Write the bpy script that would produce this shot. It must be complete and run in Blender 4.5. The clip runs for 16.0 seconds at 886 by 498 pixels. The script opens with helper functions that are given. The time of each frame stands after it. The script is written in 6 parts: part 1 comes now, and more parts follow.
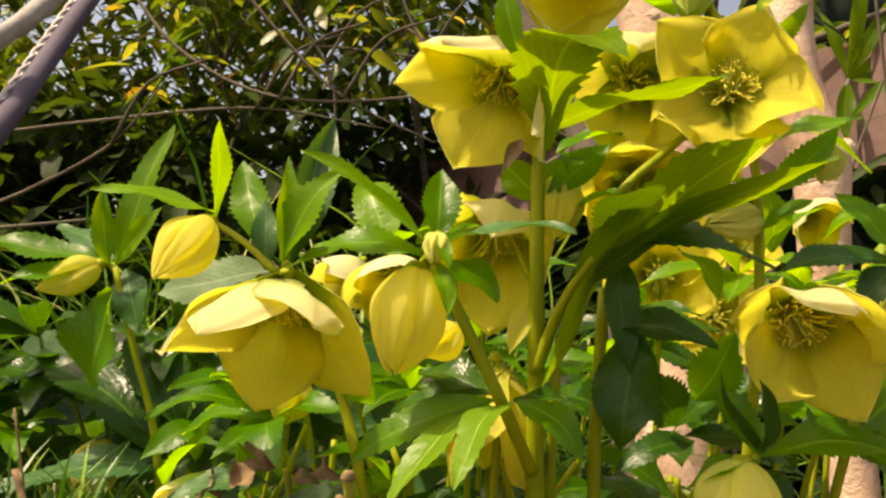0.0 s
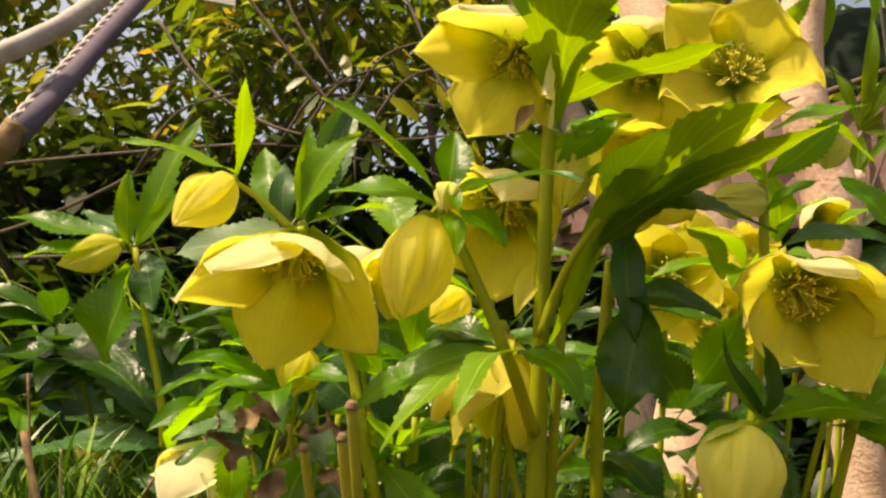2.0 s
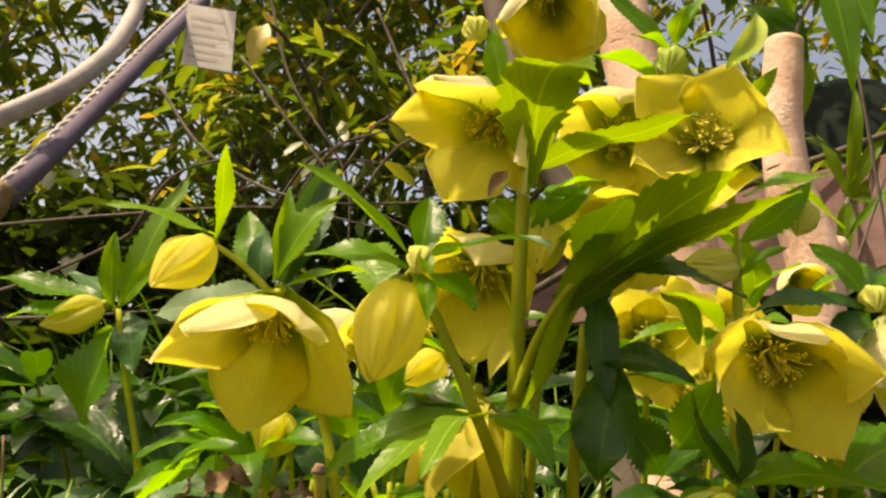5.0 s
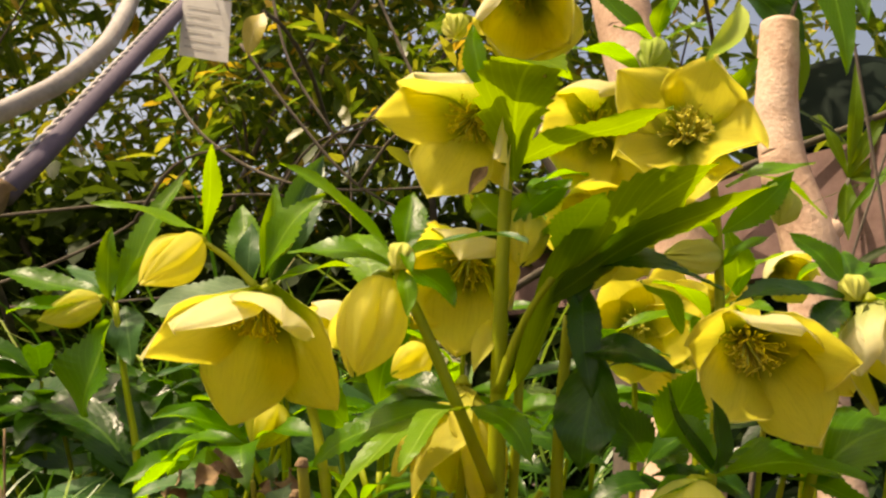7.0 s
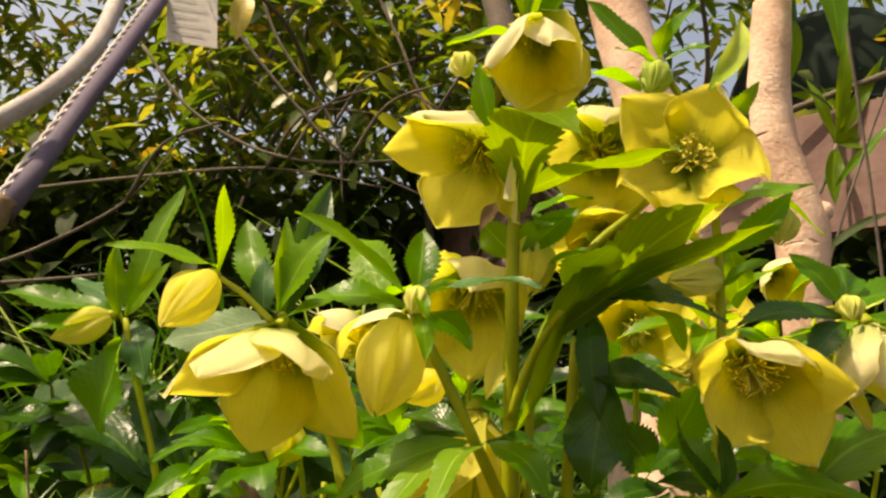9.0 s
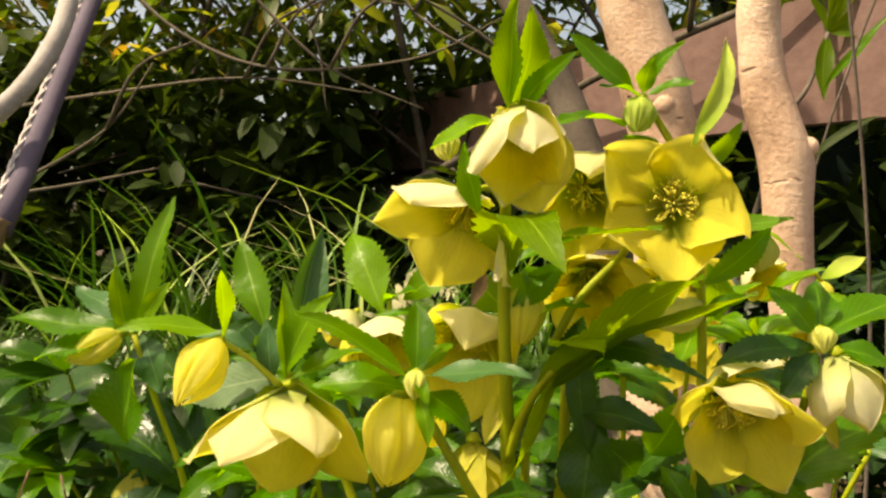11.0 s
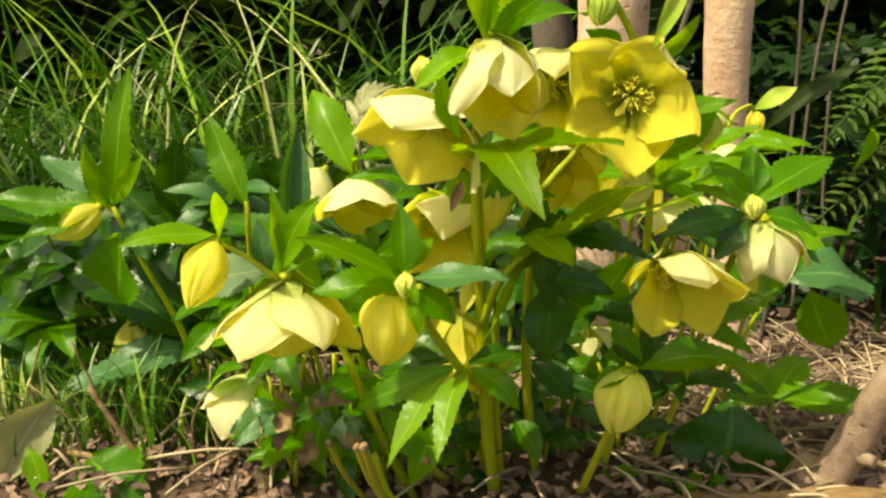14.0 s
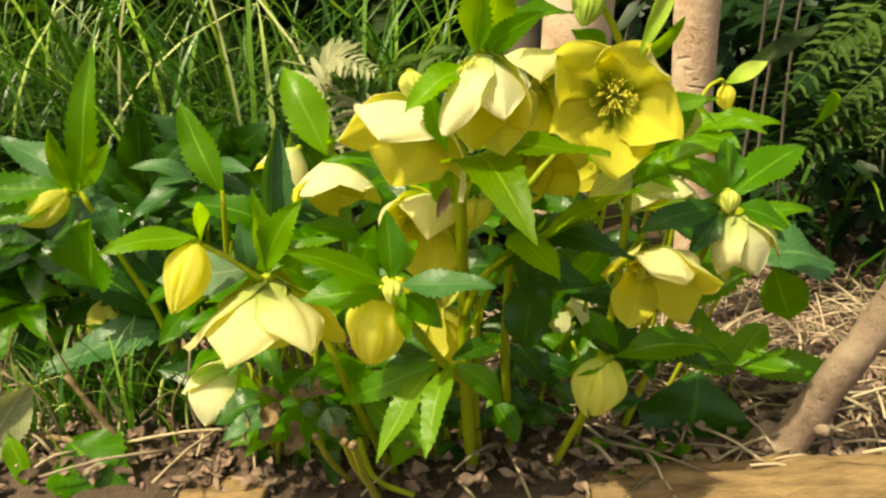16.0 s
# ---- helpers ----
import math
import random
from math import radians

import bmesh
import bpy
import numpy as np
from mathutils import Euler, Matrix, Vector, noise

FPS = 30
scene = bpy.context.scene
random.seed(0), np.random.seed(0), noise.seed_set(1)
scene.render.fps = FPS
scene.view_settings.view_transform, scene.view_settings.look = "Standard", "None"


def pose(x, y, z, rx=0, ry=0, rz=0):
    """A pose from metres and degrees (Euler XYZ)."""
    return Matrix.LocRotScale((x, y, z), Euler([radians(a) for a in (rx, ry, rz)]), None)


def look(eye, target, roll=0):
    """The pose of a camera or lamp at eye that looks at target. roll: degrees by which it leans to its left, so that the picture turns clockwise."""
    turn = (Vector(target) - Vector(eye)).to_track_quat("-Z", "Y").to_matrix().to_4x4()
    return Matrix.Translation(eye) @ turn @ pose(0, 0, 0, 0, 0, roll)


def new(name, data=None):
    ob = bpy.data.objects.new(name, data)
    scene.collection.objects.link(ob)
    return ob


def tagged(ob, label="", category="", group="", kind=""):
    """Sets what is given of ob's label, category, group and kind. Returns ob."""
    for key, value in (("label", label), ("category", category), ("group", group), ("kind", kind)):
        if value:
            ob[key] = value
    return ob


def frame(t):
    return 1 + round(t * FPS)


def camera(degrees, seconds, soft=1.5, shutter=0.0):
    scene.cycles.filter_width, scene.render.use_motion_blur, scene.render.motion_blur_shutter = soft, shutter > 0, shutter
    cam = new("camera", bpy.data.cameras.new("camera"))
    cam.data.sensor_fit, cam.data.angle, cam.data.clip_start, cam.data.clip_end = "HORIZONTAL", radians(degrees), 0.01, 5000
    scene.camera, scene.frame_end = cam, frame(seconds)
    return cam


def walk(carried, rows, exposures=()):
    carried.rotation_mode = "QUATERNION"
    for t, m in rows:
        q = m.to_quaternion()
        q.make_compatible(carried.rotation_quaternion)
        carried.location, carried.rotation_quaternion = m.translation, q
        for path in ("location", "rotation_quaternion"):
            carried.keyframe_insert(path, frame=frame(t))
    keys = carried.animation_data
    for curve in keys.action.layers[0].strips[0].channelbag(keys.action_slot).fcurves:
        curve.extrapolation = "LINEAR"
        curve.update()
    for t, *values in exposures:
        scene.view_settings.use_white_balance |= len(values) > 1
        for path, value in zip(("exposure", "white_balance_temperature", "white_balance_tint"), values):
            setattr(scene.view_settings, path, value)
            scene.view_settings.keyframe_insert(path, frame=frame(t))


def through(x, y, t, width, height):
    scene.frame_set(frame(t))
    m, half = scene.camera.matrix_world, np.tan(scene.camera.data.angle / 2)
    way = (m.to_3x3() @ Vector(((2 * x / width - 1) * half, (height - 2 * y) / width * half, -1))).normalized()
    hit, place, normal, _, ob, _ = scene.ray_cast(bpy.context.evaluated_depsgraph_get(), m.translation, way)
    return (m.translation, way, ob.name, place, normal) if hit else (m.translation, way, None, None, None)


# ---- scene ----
cam = camera(59.35, 16.0, 2.4)

PATH = [  # seconds, eye, heading, pitch, roll
    (0, (0.0373, 0.0215, 0.1293), 8.19, 6.22, 4.12),
    (0.5, (0.0335, 0.0211, 0.1186), 8.24, 7.78, 4.88),
    (1, (0.0363, 0.0194, 0.1123), 8.88, 7.94, 4.87),
    (1.5, (0.0398, 0.0198, 0.1001), 9.31, 9.44, 5.56),
    (2, (0.0424, 0.0201, 0.0925), 9.73, 10.98, 6.44),
    (2.5, (0.0459, 0.0220, 0.0886), 9.69, 11.99, 7.09),
    (3, (0.0476, 0.0217, 0.0850), 9.52, 13.30, 7.69),
    (3.5, (0.0548, 0.0232, 0.0868), 9.83, 13.83, 7.22),
    (4, (0.0535, 0.0223, 0.0856), 9.87, 14.94, 7.58),
    (4.5, (0.0519, 0.0206, 0.0862), 9.90, 15.60, 7.39),
    (4.7, (0.0512, 0.0189, 0.0895), 10.00, 15.64, 7.11),
    (6.8, (0.0585, 0.0165, 0.0983), 10.58, 14.40, 6.47),
    (7, (0.0604, 0.0139, 0.0972), 10.64, 14.19, 6.31),
    (7.5, (0.0576, 0.0103, 0.1066), 10.45, 13.07, 6.06),
    (8, (0.0580, 0.0063, 0.1093), 10.42, 12.05, 5.63),
    (8.5, (0.0531, 0.0022, 0.1184), 9.81, 11.08, 5.35),
    (9, (0.0506, -0.0011, 0.1255), 9.19, 10.44, 4.69),
    (9.2, (0.0573, -0.0041, 0.1351), 9.82, 9.47, 3.88),
    (11.3, (0.0429, -0.0267, 0.2108), 7.34, -1.83, 0.77),
    (11.5, (0.0400, -0.0355, 0.2109), 7.00, -2.26, 0.35),
    (12, (0.0488, -0.0300, 0.2279), 6.91, -6.37, -0.80),
    (12.5, (0.0460, -0.0318, 0.2424), 6.25, -10.28, -1.18),
    (13, (0.0432, -0.0368, 0.2572), 5.33, -13.96, -1.24),
    (13.5, (0.0290, -0.0379, 0.2713), 3.36, -17.65, -0.21),
    (14, (0.0307, -0.0359, 0.2769), 2.66, -20.21, -0.68),
    (14.5, (0.0262, -0.0336, 0.2821), 1.78, -22.29, -0.86),
    (15, (0.0183, -0.0317, 0.2872), 0.72, -23.63, -0.61),
    (15.5, (0.0183, -0.0263, 0.2987), -0.15, -25.11, -0.09),
    (16, (0.0175, -0.0246, 0.3092), -1.00, -25.99, 0.28),
]


def seen_from(eye, heading, pitch, roll):
    h, p = radians(heading), radians(pitch)
    ahead = Vector((-math.sin(h) * math.cos(p), math.cos(h) * math.cos(p), math.sin(p)))
    return look(eye, Vector(eye) + ahead, roll)


walk(cam, [(t, seen_from(e, h, p, r)) for t, e, h, p, r in PATH], [(0, 0.74, 9300, 15), (9.2, 0.68, 9300, 15), (11.5, 0.82, 9400, 7), (13, 0.84, 9150, -3), (16, 0.70, 9100, -5)])

# ---- world, sun, exposure ----
SUN_TO = Vector((-0.43, -0.20, 0.88)).normalized()
world = bpy.data.worlds.new("sky")
scene.world = world
world.use_nodes = True
wn = world.node_tree.nodes
sky = wn.new("ShaderNodeTexSky")
sky.sky_type = "NISHITA"
sky.sun_disc = False
sky.sun_elevation = math.asin(SUN_TO.z)
sky.sun_rotation = math.atan2(SUN_TO.x, SUN_TO.y)
sky.air_density, sky.dust_density = 1.0, 5.0
wn["Background"].inputs["Strength"].default_value = 0.14
world.node_tree.links.new(sky.outputs["Color"], wn["Background"].inputs["Color"])

sun_data = bpy.data.lights.new("sun", "SUN")
sun_data.energy, sun_data.angle, sun_data.color = 4.15, radians(0.6), (1.0, 0.95, 0.86)
sun = new("sun", sun_data)
sun.matrix_world = look(SUN_TO * 8, (0, 0, 0))


# ---- materials ----
class Shader:
    """A small wrapper round one node material."""

    def __init__(self, name):
        self.mat = bpy.data.materials.new(name)
        self.mat.use_nodes = True
        self.tree = self.mat.node_tree
        self.nodes, self.links = self.tree.nodes, self.tree.links
        self.bsdf = self.nodes["Principled BSDF"]
        self.out = self.nodes["Material Output"]

    def node(self, kind, **values):
        n = self.nodes.new(kind)
        for key, value in values.items():
            n.inputs[key.replace("_", " ")].default_value = value
        return n

    def link(self, a, b):
        self.links.new(a, b)

    def noise(self, scale, detail=4.0, rough=0.55, coords="Object", stretch=None):
        tc = self.nodes.new("ShaderNodeTexCoord")
        n = self.node("ShaderNodeTexNoise", Scale=scale, Detail=detail, Roughness=rough)
        if stretch:
            mp = self.node("ShaderNodeMapping")
            mp.inputs["Scale"].default_value = stretch
            self.link(tc.outputs[coords], mp.inputs["Vector"])
            self.link(mp.outputs["Vector"], n.inputs["Vector"])
        else:
            self.link(tc.outputs[coords], n.inputs["Vector"])
        return n.outputs["Fac"]

    def ramp(self, fac, *stops):
        r = self.nodes.new("ShaderNodeValToRGB")
        el = r.color_ramp.elements
        el[0].position, el[0].color = stops[0][0], (*stops[0][1], 1)
        el[1].position, el[1].color = stops[-1][0], (*stops[-1][1], 1)
        for p, c in stops[1:-1]:
            e = el.new(p)
            e.color = (*c, 1)
        self.link(fac, r.inputs["Fac"])
        return r.outputs["Color"]

    def math(self, op, a, b=None):
        n = self.nodes.new("ShaderNodeMath")
        n.operation = op
        for i, v in enumerate((a, b)):
            if v is None:
                continue
            if isinstance(v, (int, float)):
                n.inputs[i].default_value = v
            else:
                self.link(v, n.inputs[i])
        return n.outputs[0]

    def mix(self, fac, a, b, blend="MIX"):
        n = self.nodes.new("ShaderNodeMixRGB")
        n.blend_type = blend
        for i, v in enumerate((fac, a, b)):
            if isinstance(v, (int, float)):
                n.inputs[i].default_value = v
            elif isinstance(v, tuple):
                n.inputs[i].default_value = (*v, 1)
            else:
                self.link(v, n.inputs[i])
        return n.outputs[0]

    def uv(self):
        tc = self.nodes.new("ShaderNodeTexCoord")
        sep = self.nodes.new("ShaderNodeSeparateXYZ")
        self.link(tc.outputs["UV"], sep.inputs[0])
        return sep.outputs[0], sep.outputs[1]

    def random(self):
        return self.nodes.new("ShaderNodeObjectInfo").outputs["Random"]

    def island(self):
        return self.nodes.new("ShaderNodeNewGeometry").outputs["Random Per Island"]

    def bump(self, height, strength=0.3, distance=0.001):
        b = self.node("ShaderNodeBump", Strength=strength, Distance=distance)
        self.link(height, b.inputs["Height"])
        self.link(b.outputs["Normal"], self.bsdf.inputs["Normal"])
        return b.outputs["Normal"]

    def finish(self, color, rough=0.6, translucent=0.0, through_color=None, specular=0.5):
        if isinstance(color, tuple):
            self.bsdf.inputs["Base Color"].default_value = (*color, 1)
        else:
            self.link(color, self.bsdf.inputs["Base Color"])
        if isinstance(rough, (int, float)):
            self.bsdf.inputs["Roughness"].default_value = rough
        else:
            self.link(rough, self.bsdf.inputs["Roughness"])
        self.bsdf.inputs["Specular IOR Level"].default_value = specular
        if translucent:
            t = self.nodes.new("ShaderNodeBsdfTranslucent")
            c = through_color if through_color is not None else color
            if isinstance(c, tuple):
                t.inputs["Color"].default_value = (*c, 1)
            else:
                self.link(c, t.inputs["Color"])
            m = self.nodes.new("ShaderNodeMixShader")
            m.inputs["Fac"].default_value = translucent
            self.link(self.bsdf.outputs[0], m.inputs[1])
            self.link(t.outputs[0], m.inputs[2])
            self.link(m.outputs[0], self.out.inputs["Surface"])
        return self.mat


def leaf_material(name, dark, light, vein, rough=0.38, translucent=0.45, glow=(0.20, 0.42, 0.02), specular=0.5):
    """A leaf with a pale midrib, side veins and patches; UV x runs across, y along the blade."""
    s = Shader(name)
    u, v = s.uv()
    side = s.math("ABSOLUTE", s.math("SUBTRACT", u, 0.5))
    mid = s.math("LESS_THAN", side, 0.025)
    slant = s.math("SUBTRACT", s.math("MULTIPLY", v, 11.0), s.math("MULTIPLY", side, 9.0))
    saw = s.math("ABSOLUTE", s.math("SUBTRACT", s.math("FRACT", slant), 0.5))
    lines = s.math("MULTIPLY", s.math("LESS_THAN", saw, 0.055), 0.55)
    veins = s.math("MAXIMUM", mid, lines)
    patch = s.noise(60.0, 5.0)
    fine = s.noise(600.0, 3.0)
    quilt = s.noise(230.0, 3.0)
    base = s.ramp(s.math("ADD", s.math("MULTIPLY", patch, 0.6), s.math("MULTIPLY", s.random(), 0.45)), (0.22, dark), (0.8, light))
    base = s.mix(s.math("MULTIPLY", fine, 0.25), base, tuple(c * 0.55 for c in dark))
    base = s.mix(s.math("MULTIPLY", s.math("LESS_THAN", quilt, 0.42), 0.22), base, tuple(c * 0.6 for c in dark))
    base = s.mix(s.math("MULTIPLY", veins, 0.7), base, vein)
    lit = s.mix(s.math("MULTIPLY", veins, 0.5), s.mix(s.math("MULTIPLY", patch, 0.5), glow, tuple(c * 0.55 for c in glow)), tuple(min(1, c * 1.3) for c in glow))
    s.bump(s.math("ADD", s.math("MULTIPLY", saw, 0.12), s.math("ADD", s.math("MULTIPLY", quilt, 0.8), s.math("MULTIPLY", patch, 1.3))), 0.65, 0.0010)
    return s.finish(base, s.math("ADD", s.math("MULTIPLY", patch, 0.25), rough - 0.17), translucent, lit, specular)


def petal_material(name, tip, base_c, glow, glow_base, through=0.48):
    """A waxy sepal: greenish at the base, fine lengthwise veins, freckled edge."""
    s = Shader(name)
    u, v = s.uv()
    streak = s.noise(14.0, 3.0, 0.6, "UV", (9.0, 0.8, 1.0))
    blotch = s.noise(70.0, 4.0)
    t = s.math("ADD", v, s.math("MULTIPLY", s.math("SUBTRACT", streak, 0.5), 0.35))
    col = s.ramp(t, (0.12, base_c), (0.26, tuple(0.7 * a + 0.3 * b for a, b in zip(base_c, tip))), (0.44, tuple(0.12 * a + 0.88 * b for a, b in zip(base_c, tip))), (0.80, tip))
    col = s.mix(s.math("MULTIPLY", blotch, 0.22), col, tuple(c * 0.8 for c in tip))
    thread = s.noise(10.0, 2.0, 0.5, "UV", (5.0, 0.25, 1.0))
    rib = s.math("MULTIPLY", s.math("LESS_THAN", s.math("ABSOLUTE", s.math("SUBTRACT", thread, 0.5)), 0.018), 0.30)
    col = s.mix(rib, col, tuple(0.35 * a + 0.45 * b for a, b in zip(base_c, tip)))
    lit = s.ramp(t, (0.12, glow_base), (0.42, glow), (1.0, glow))
    lit = s.mix(s.math("MULTIPLY", streak, 0.45), lit, tuple(c * 0.72 for c in glow))
    lit = s.mix(rib, lit, tuple(0.3 * a + 0.45 * b for a, b in zip(glow_base, glow)))
    s.bump(s.math("ADD", streak, s.math("MULTIPLY", blotch, 0.6)), 0.5, 0.0008)
    return s.finish(col, 0.5, through, lit, 0.14)


SKIN_IN = petal_material("petal_inside", (0.95, 0.89, 0.24), (0.15, 0.26, 0.012), (0.99, 0.945, 0.28), (0.34, 0.47, 0.02), 0.84)
SKIN_OUT = petal_material("petal_outside", (0.94, 0.90, 0.52), (0.52, 0.62, 0.12), (0.99, 0.94, 0.30), (0.58, 0.70, 0.10), 0.60)
M_PETAL = (SKIN_OUT, SKIN_IN)
M_PETAL_PALE = (petal_material("petal_pale_outside", (0.94, 0.92, 0.64), (0.66, 0.73, 0.24), (0.99, 0.95, 0.40), (0.74, 0.80, 0.18), 0.58), SKIN_IN)
M_PALE_BRACT = petal_material("bract_pale", (0.52, 0.66, 0.13), (0.26, 0.44, 0.04), (0.62, 0.74, 0.06), (0.36, 0.56, 0.02), 0.45)
M_BUD = petal_material("bud_yellow", (0.97, 0.91, 0.22), (0.90, 0.86, 0.16), (0.99, 0.94, 0.24), (0.92, 0.90, 0.15), 0.70)
M_BUD_LEMON = petal_material("bud_lemon", (0.96, 0.93, 0.30), (0.78, 0.84, 0.16), (0.99, 0.97, 0.26), (0.80, 0.86, 0.14), 0.66)
M_PETAL_GREEN = petal_material("petal_green", (0.76, 0.78, 0.20), (0.40, 0.54, 0.08), (0.74, 0.76, 0.08), (0.42, 0.54, 0.03), 0.4)
M_LEAF = leaf_material("leaf_green", (0.018, 0.100, 0.002), (0.070, 0.230, 0.004), (0.18, 0.36, 0.03), 0.38, 0.50, glow=(0.31, 0.62, 0.006), specular=0.28)
M_BRACT = leaf_material("bract_light_green", (0.044, 0.160, 0.004), (0.125, 0.295, 0.008), (0.24, 0.42, 0.04), 0.40, 0.46, glow=(0.38, 0.63, 0.010), specular=0.22)
M_LIGHT = leaf_material("leaf_light_green", (0.11, 0.26, 0.014), (0.21, 0.39, 0.034), (0.34, 0.50, 0.10), 0.38, 0.46, (0.46, 0.70, 0.02), 0.22)
M_BIG = leaf_material("stem_leaf_olive", (0.042, 0.115, 0.003), (0.100, 0.200, 0.006), (0.22, 0.34, 0.03), 0.44, 0.44, (0.34, 0.52, 0.006), 0.16)
# deep green for dark leaves, and shaded copy of leaf_green inside the clump
M_DARK = leaf_material("leaf_dark_and_shaded", (0.009, 0.048, 0.003), (0.028, 0.098, 0.006), (0.07, 0.17, 0.015), 0.34, 0.28, (0.10, 0.28, 0.004), 0.32)
M_GLAUC = leaf_material("leaf_grey_green", (0.022, 0.092, 0.022), (0.060, 0.155, 0.050), (0.12, 0.23, 0.08), 0.46, 0.24, (0.12, 0.28, 0.012), 0.30)
# pale grey-green: painted sky sheen on one leaf, dry grey on withered bits
M_SHEEN_DRY = leaf_material("leaf_sheen_and_dry_grey", (0.08, 0.16, 0.075), (0.17, 0.26, 0.14), (0.24, 0.32, 0.18), 0.55, 0.25, (0.18, 0.32, 0.04), 0.18)
M_FERN = leaf_material("fern_green", (0.022, 0.062, 0.008), (0.085, 0.150, 0.024), (0.12, 0.17, 0.04), 0.55, 0.34, (0.15, 0.26, 0.02), 0.2)
M_STRAP = leaf_material("strap_leaf_green", (0.014, 0.032, 0.006), (0.040, 0.068, 0.012), (0.06, 0.08, 0.02), 0.6, 0.28, (0.08, 0.12, 0.012), 0.15)
M_FADED = leaf_material("leaf_faded", (0.20, 0.22, 0.10), (0.42, 0.42, 0.24), (0.46, 0.44, 0.30), 0.6, 0.3, (0.30, 0.30, 0.10), 0.25)
M_YLEAF = leaf_material("leaf_yellowed", (0.55, 0.42, 0.06), (0.62, 0.55, 0.10), (0.6, 0.5, 0.2), 0.5, 0.4, (0.6, 0.5, 0.05))


def stem_material():
    s = Shader("stem_green")
    n = s.noise(45.0, 4.0, 0.6, "Object", (1.0, 1.0, 0.35))
    f = s.noise(500.0, 3.0)
    col = s.ramp(n, (0.3, (0.24, 0.30, 0.012)), (0.55, (0.40, 0.45, 0.025)), (0.75, (0.40, 0.35, 0.04)))
    col = s.mix(s.math("MULTIPLY", f, 0.2), col, (0.10, 0.16, 0.02))
    s.bump(f, 0.25, 0.0006)
    return s.finish(col, 0.5, 0.22, (0.46, 0.48, 0.03), 0.2)


M_STEM = stem_material()


def plain_material(name, a, b, scale, rough, bump=0.3, dist=0.001, stretch=None, translucent=0.0, per="none", specular=0.4):
    s = Shader(name)
    n = s.noise(scale, 6.0, 0.62, "Object", stretch)
    f = s.noise(scale * 9, 4.0, 0.6, "Object", stretch)
    fac = s.math("ADD", s.math("MULTIPLY", n, 0.75), s.math("MULTIPLY", f, 0.25))
    if per == "island":
        fac = s.math("ADD", s.math("MULTIPLY", fac, 0.5), s.math("MULTIPLY", s.island(), 0.5))
    elif per == "object":
        fac = s.math("ADD", s.math("MULTIPLY", fac, 0.6), s.math("MULTIPLY", s.random(), 0.4))
    col = s.ramp(fac, (0.28, a), (0.72, b))
    s.bump(fac, bump, dist)
    return s.finish(col, rough, translucent, None, specular)


M_STAMEN = plain_material("stamen_yellow", (0.46, 0.41, 0.04), (0.78, 0.69, 0.09), 300, 0.6, per="island")
M_PISTIL = plain_material("pistil_green", (0.40, 0.50, 0.10), (0.55, 0.60, 0.16), 300, 0.5)
M_CUT = plain_material("stalk_yellow_green", (0.25, 0.26, 0.022), (0.44, 0.41, 0.05), 60, 0.5, 0.3, 0.0006, (1, 1, 0.3), 0.2, specular=0.25)
M_WITHER = plain_material("withered_brown", (0.09, 0.050, 0.024), (0.30, 0.20, 0.10), 140, 0.8, 0.6, 0.002)


def bark_material(name, dark, mid, light, scale=1.0):
    """Smooth pale bark with darker patches, short cross-grain scars and fine relief."""
    s = Shader(name)
    big = s.noise(14.0 * scale, 5.0, 0.6)
    scars = s.noise(45.0 * scale, 2.0, 0.5, "Object", (1.0, 1.0, 2.4))
    fine = s.noise(260.0 * scale, 4.0, 0.65)
    col = s.ramp(s.math("ADD", s.math("MULTIPLY", big, 0.7), s.math("MULTIPLY", fine, 0.3)), (0.30, dark), (0.48, mid), (0.66, light))
    cut = s.ramp(scars, (0.66, (0, 0, 0)), (0.76, (1, 1, 1)))
    col = s.mix(s.math("MULTIPLY", cut, 0.75), col, tuple(c * 0.45 for c in dark))
    s.bump(s.math("ADD", s.math("MULTIPLY", fine, 0.5), s.math("SUBTRACT", big, s.math("MULTIPLY", cut, 0.6))), 0.7, 0.004)
    return s.finish(col, 0.8)


M_BARK = bark_material("bark_pale", (0.28, 0.155, 0.095), (0.54, 0.355, 0.245), (0.72, 0.55, 0.42))
M_STAKE = bark_material("bark_tan", (0.10, 0.066, 0.045), (0.25, 0.170, 0.122), (0.38, 0.28, 0.21), 3.0)
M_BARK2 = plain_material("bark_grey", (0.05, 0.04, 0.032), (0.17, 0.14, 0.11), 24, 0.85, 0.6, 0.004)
M_TWIG = plain_material("twig_bark", (0.050, 0.042, 0.032), (0.17, 0.145, 0.112), 24, 0.9, 0.5, 0.003, specular=0.1)
# green kept dark to stand for the shade below the shrub
M_HEDGE = leaf_material("hedge_shade_green", (0.013, 0.030, 0.006), (0.040, 0.070, 0.012), (0.04, 0.065, 0.014), 0.6, 0.4, (0.08, 0.13, 0.009), 0.12)
# ground cover green, darkened to carry the shade that growth casts on itself
M_COVER = leaf_material("cover_shaded_green", (0.005, 0.020, 0.004), (0.014, 0.042, 0.008), (0.02, 0.06, 0.015), 0.5, 0.2, (0.03, 0.09, 0.006), 0.25)
M_WHITEBARK = plain_material("bark_white", (0.20, 0.18, 0.165), (0.46, 0.43, 0.40), 40, 0.75, 0.4, 0.002)
M_SOIL = plain_material("soil", (0.026, 0.016, 0.010), (0.105, 0.066, 0.045), 30, 0.95, 0.9, 0.01)
M_LITTER = plain_material("dry_litter", (0.045, 0.026, 0.018), (0.30, 0.195, 0.145), 40, 0.85, 0.5, 0.002, per="island", translucent=0.12)
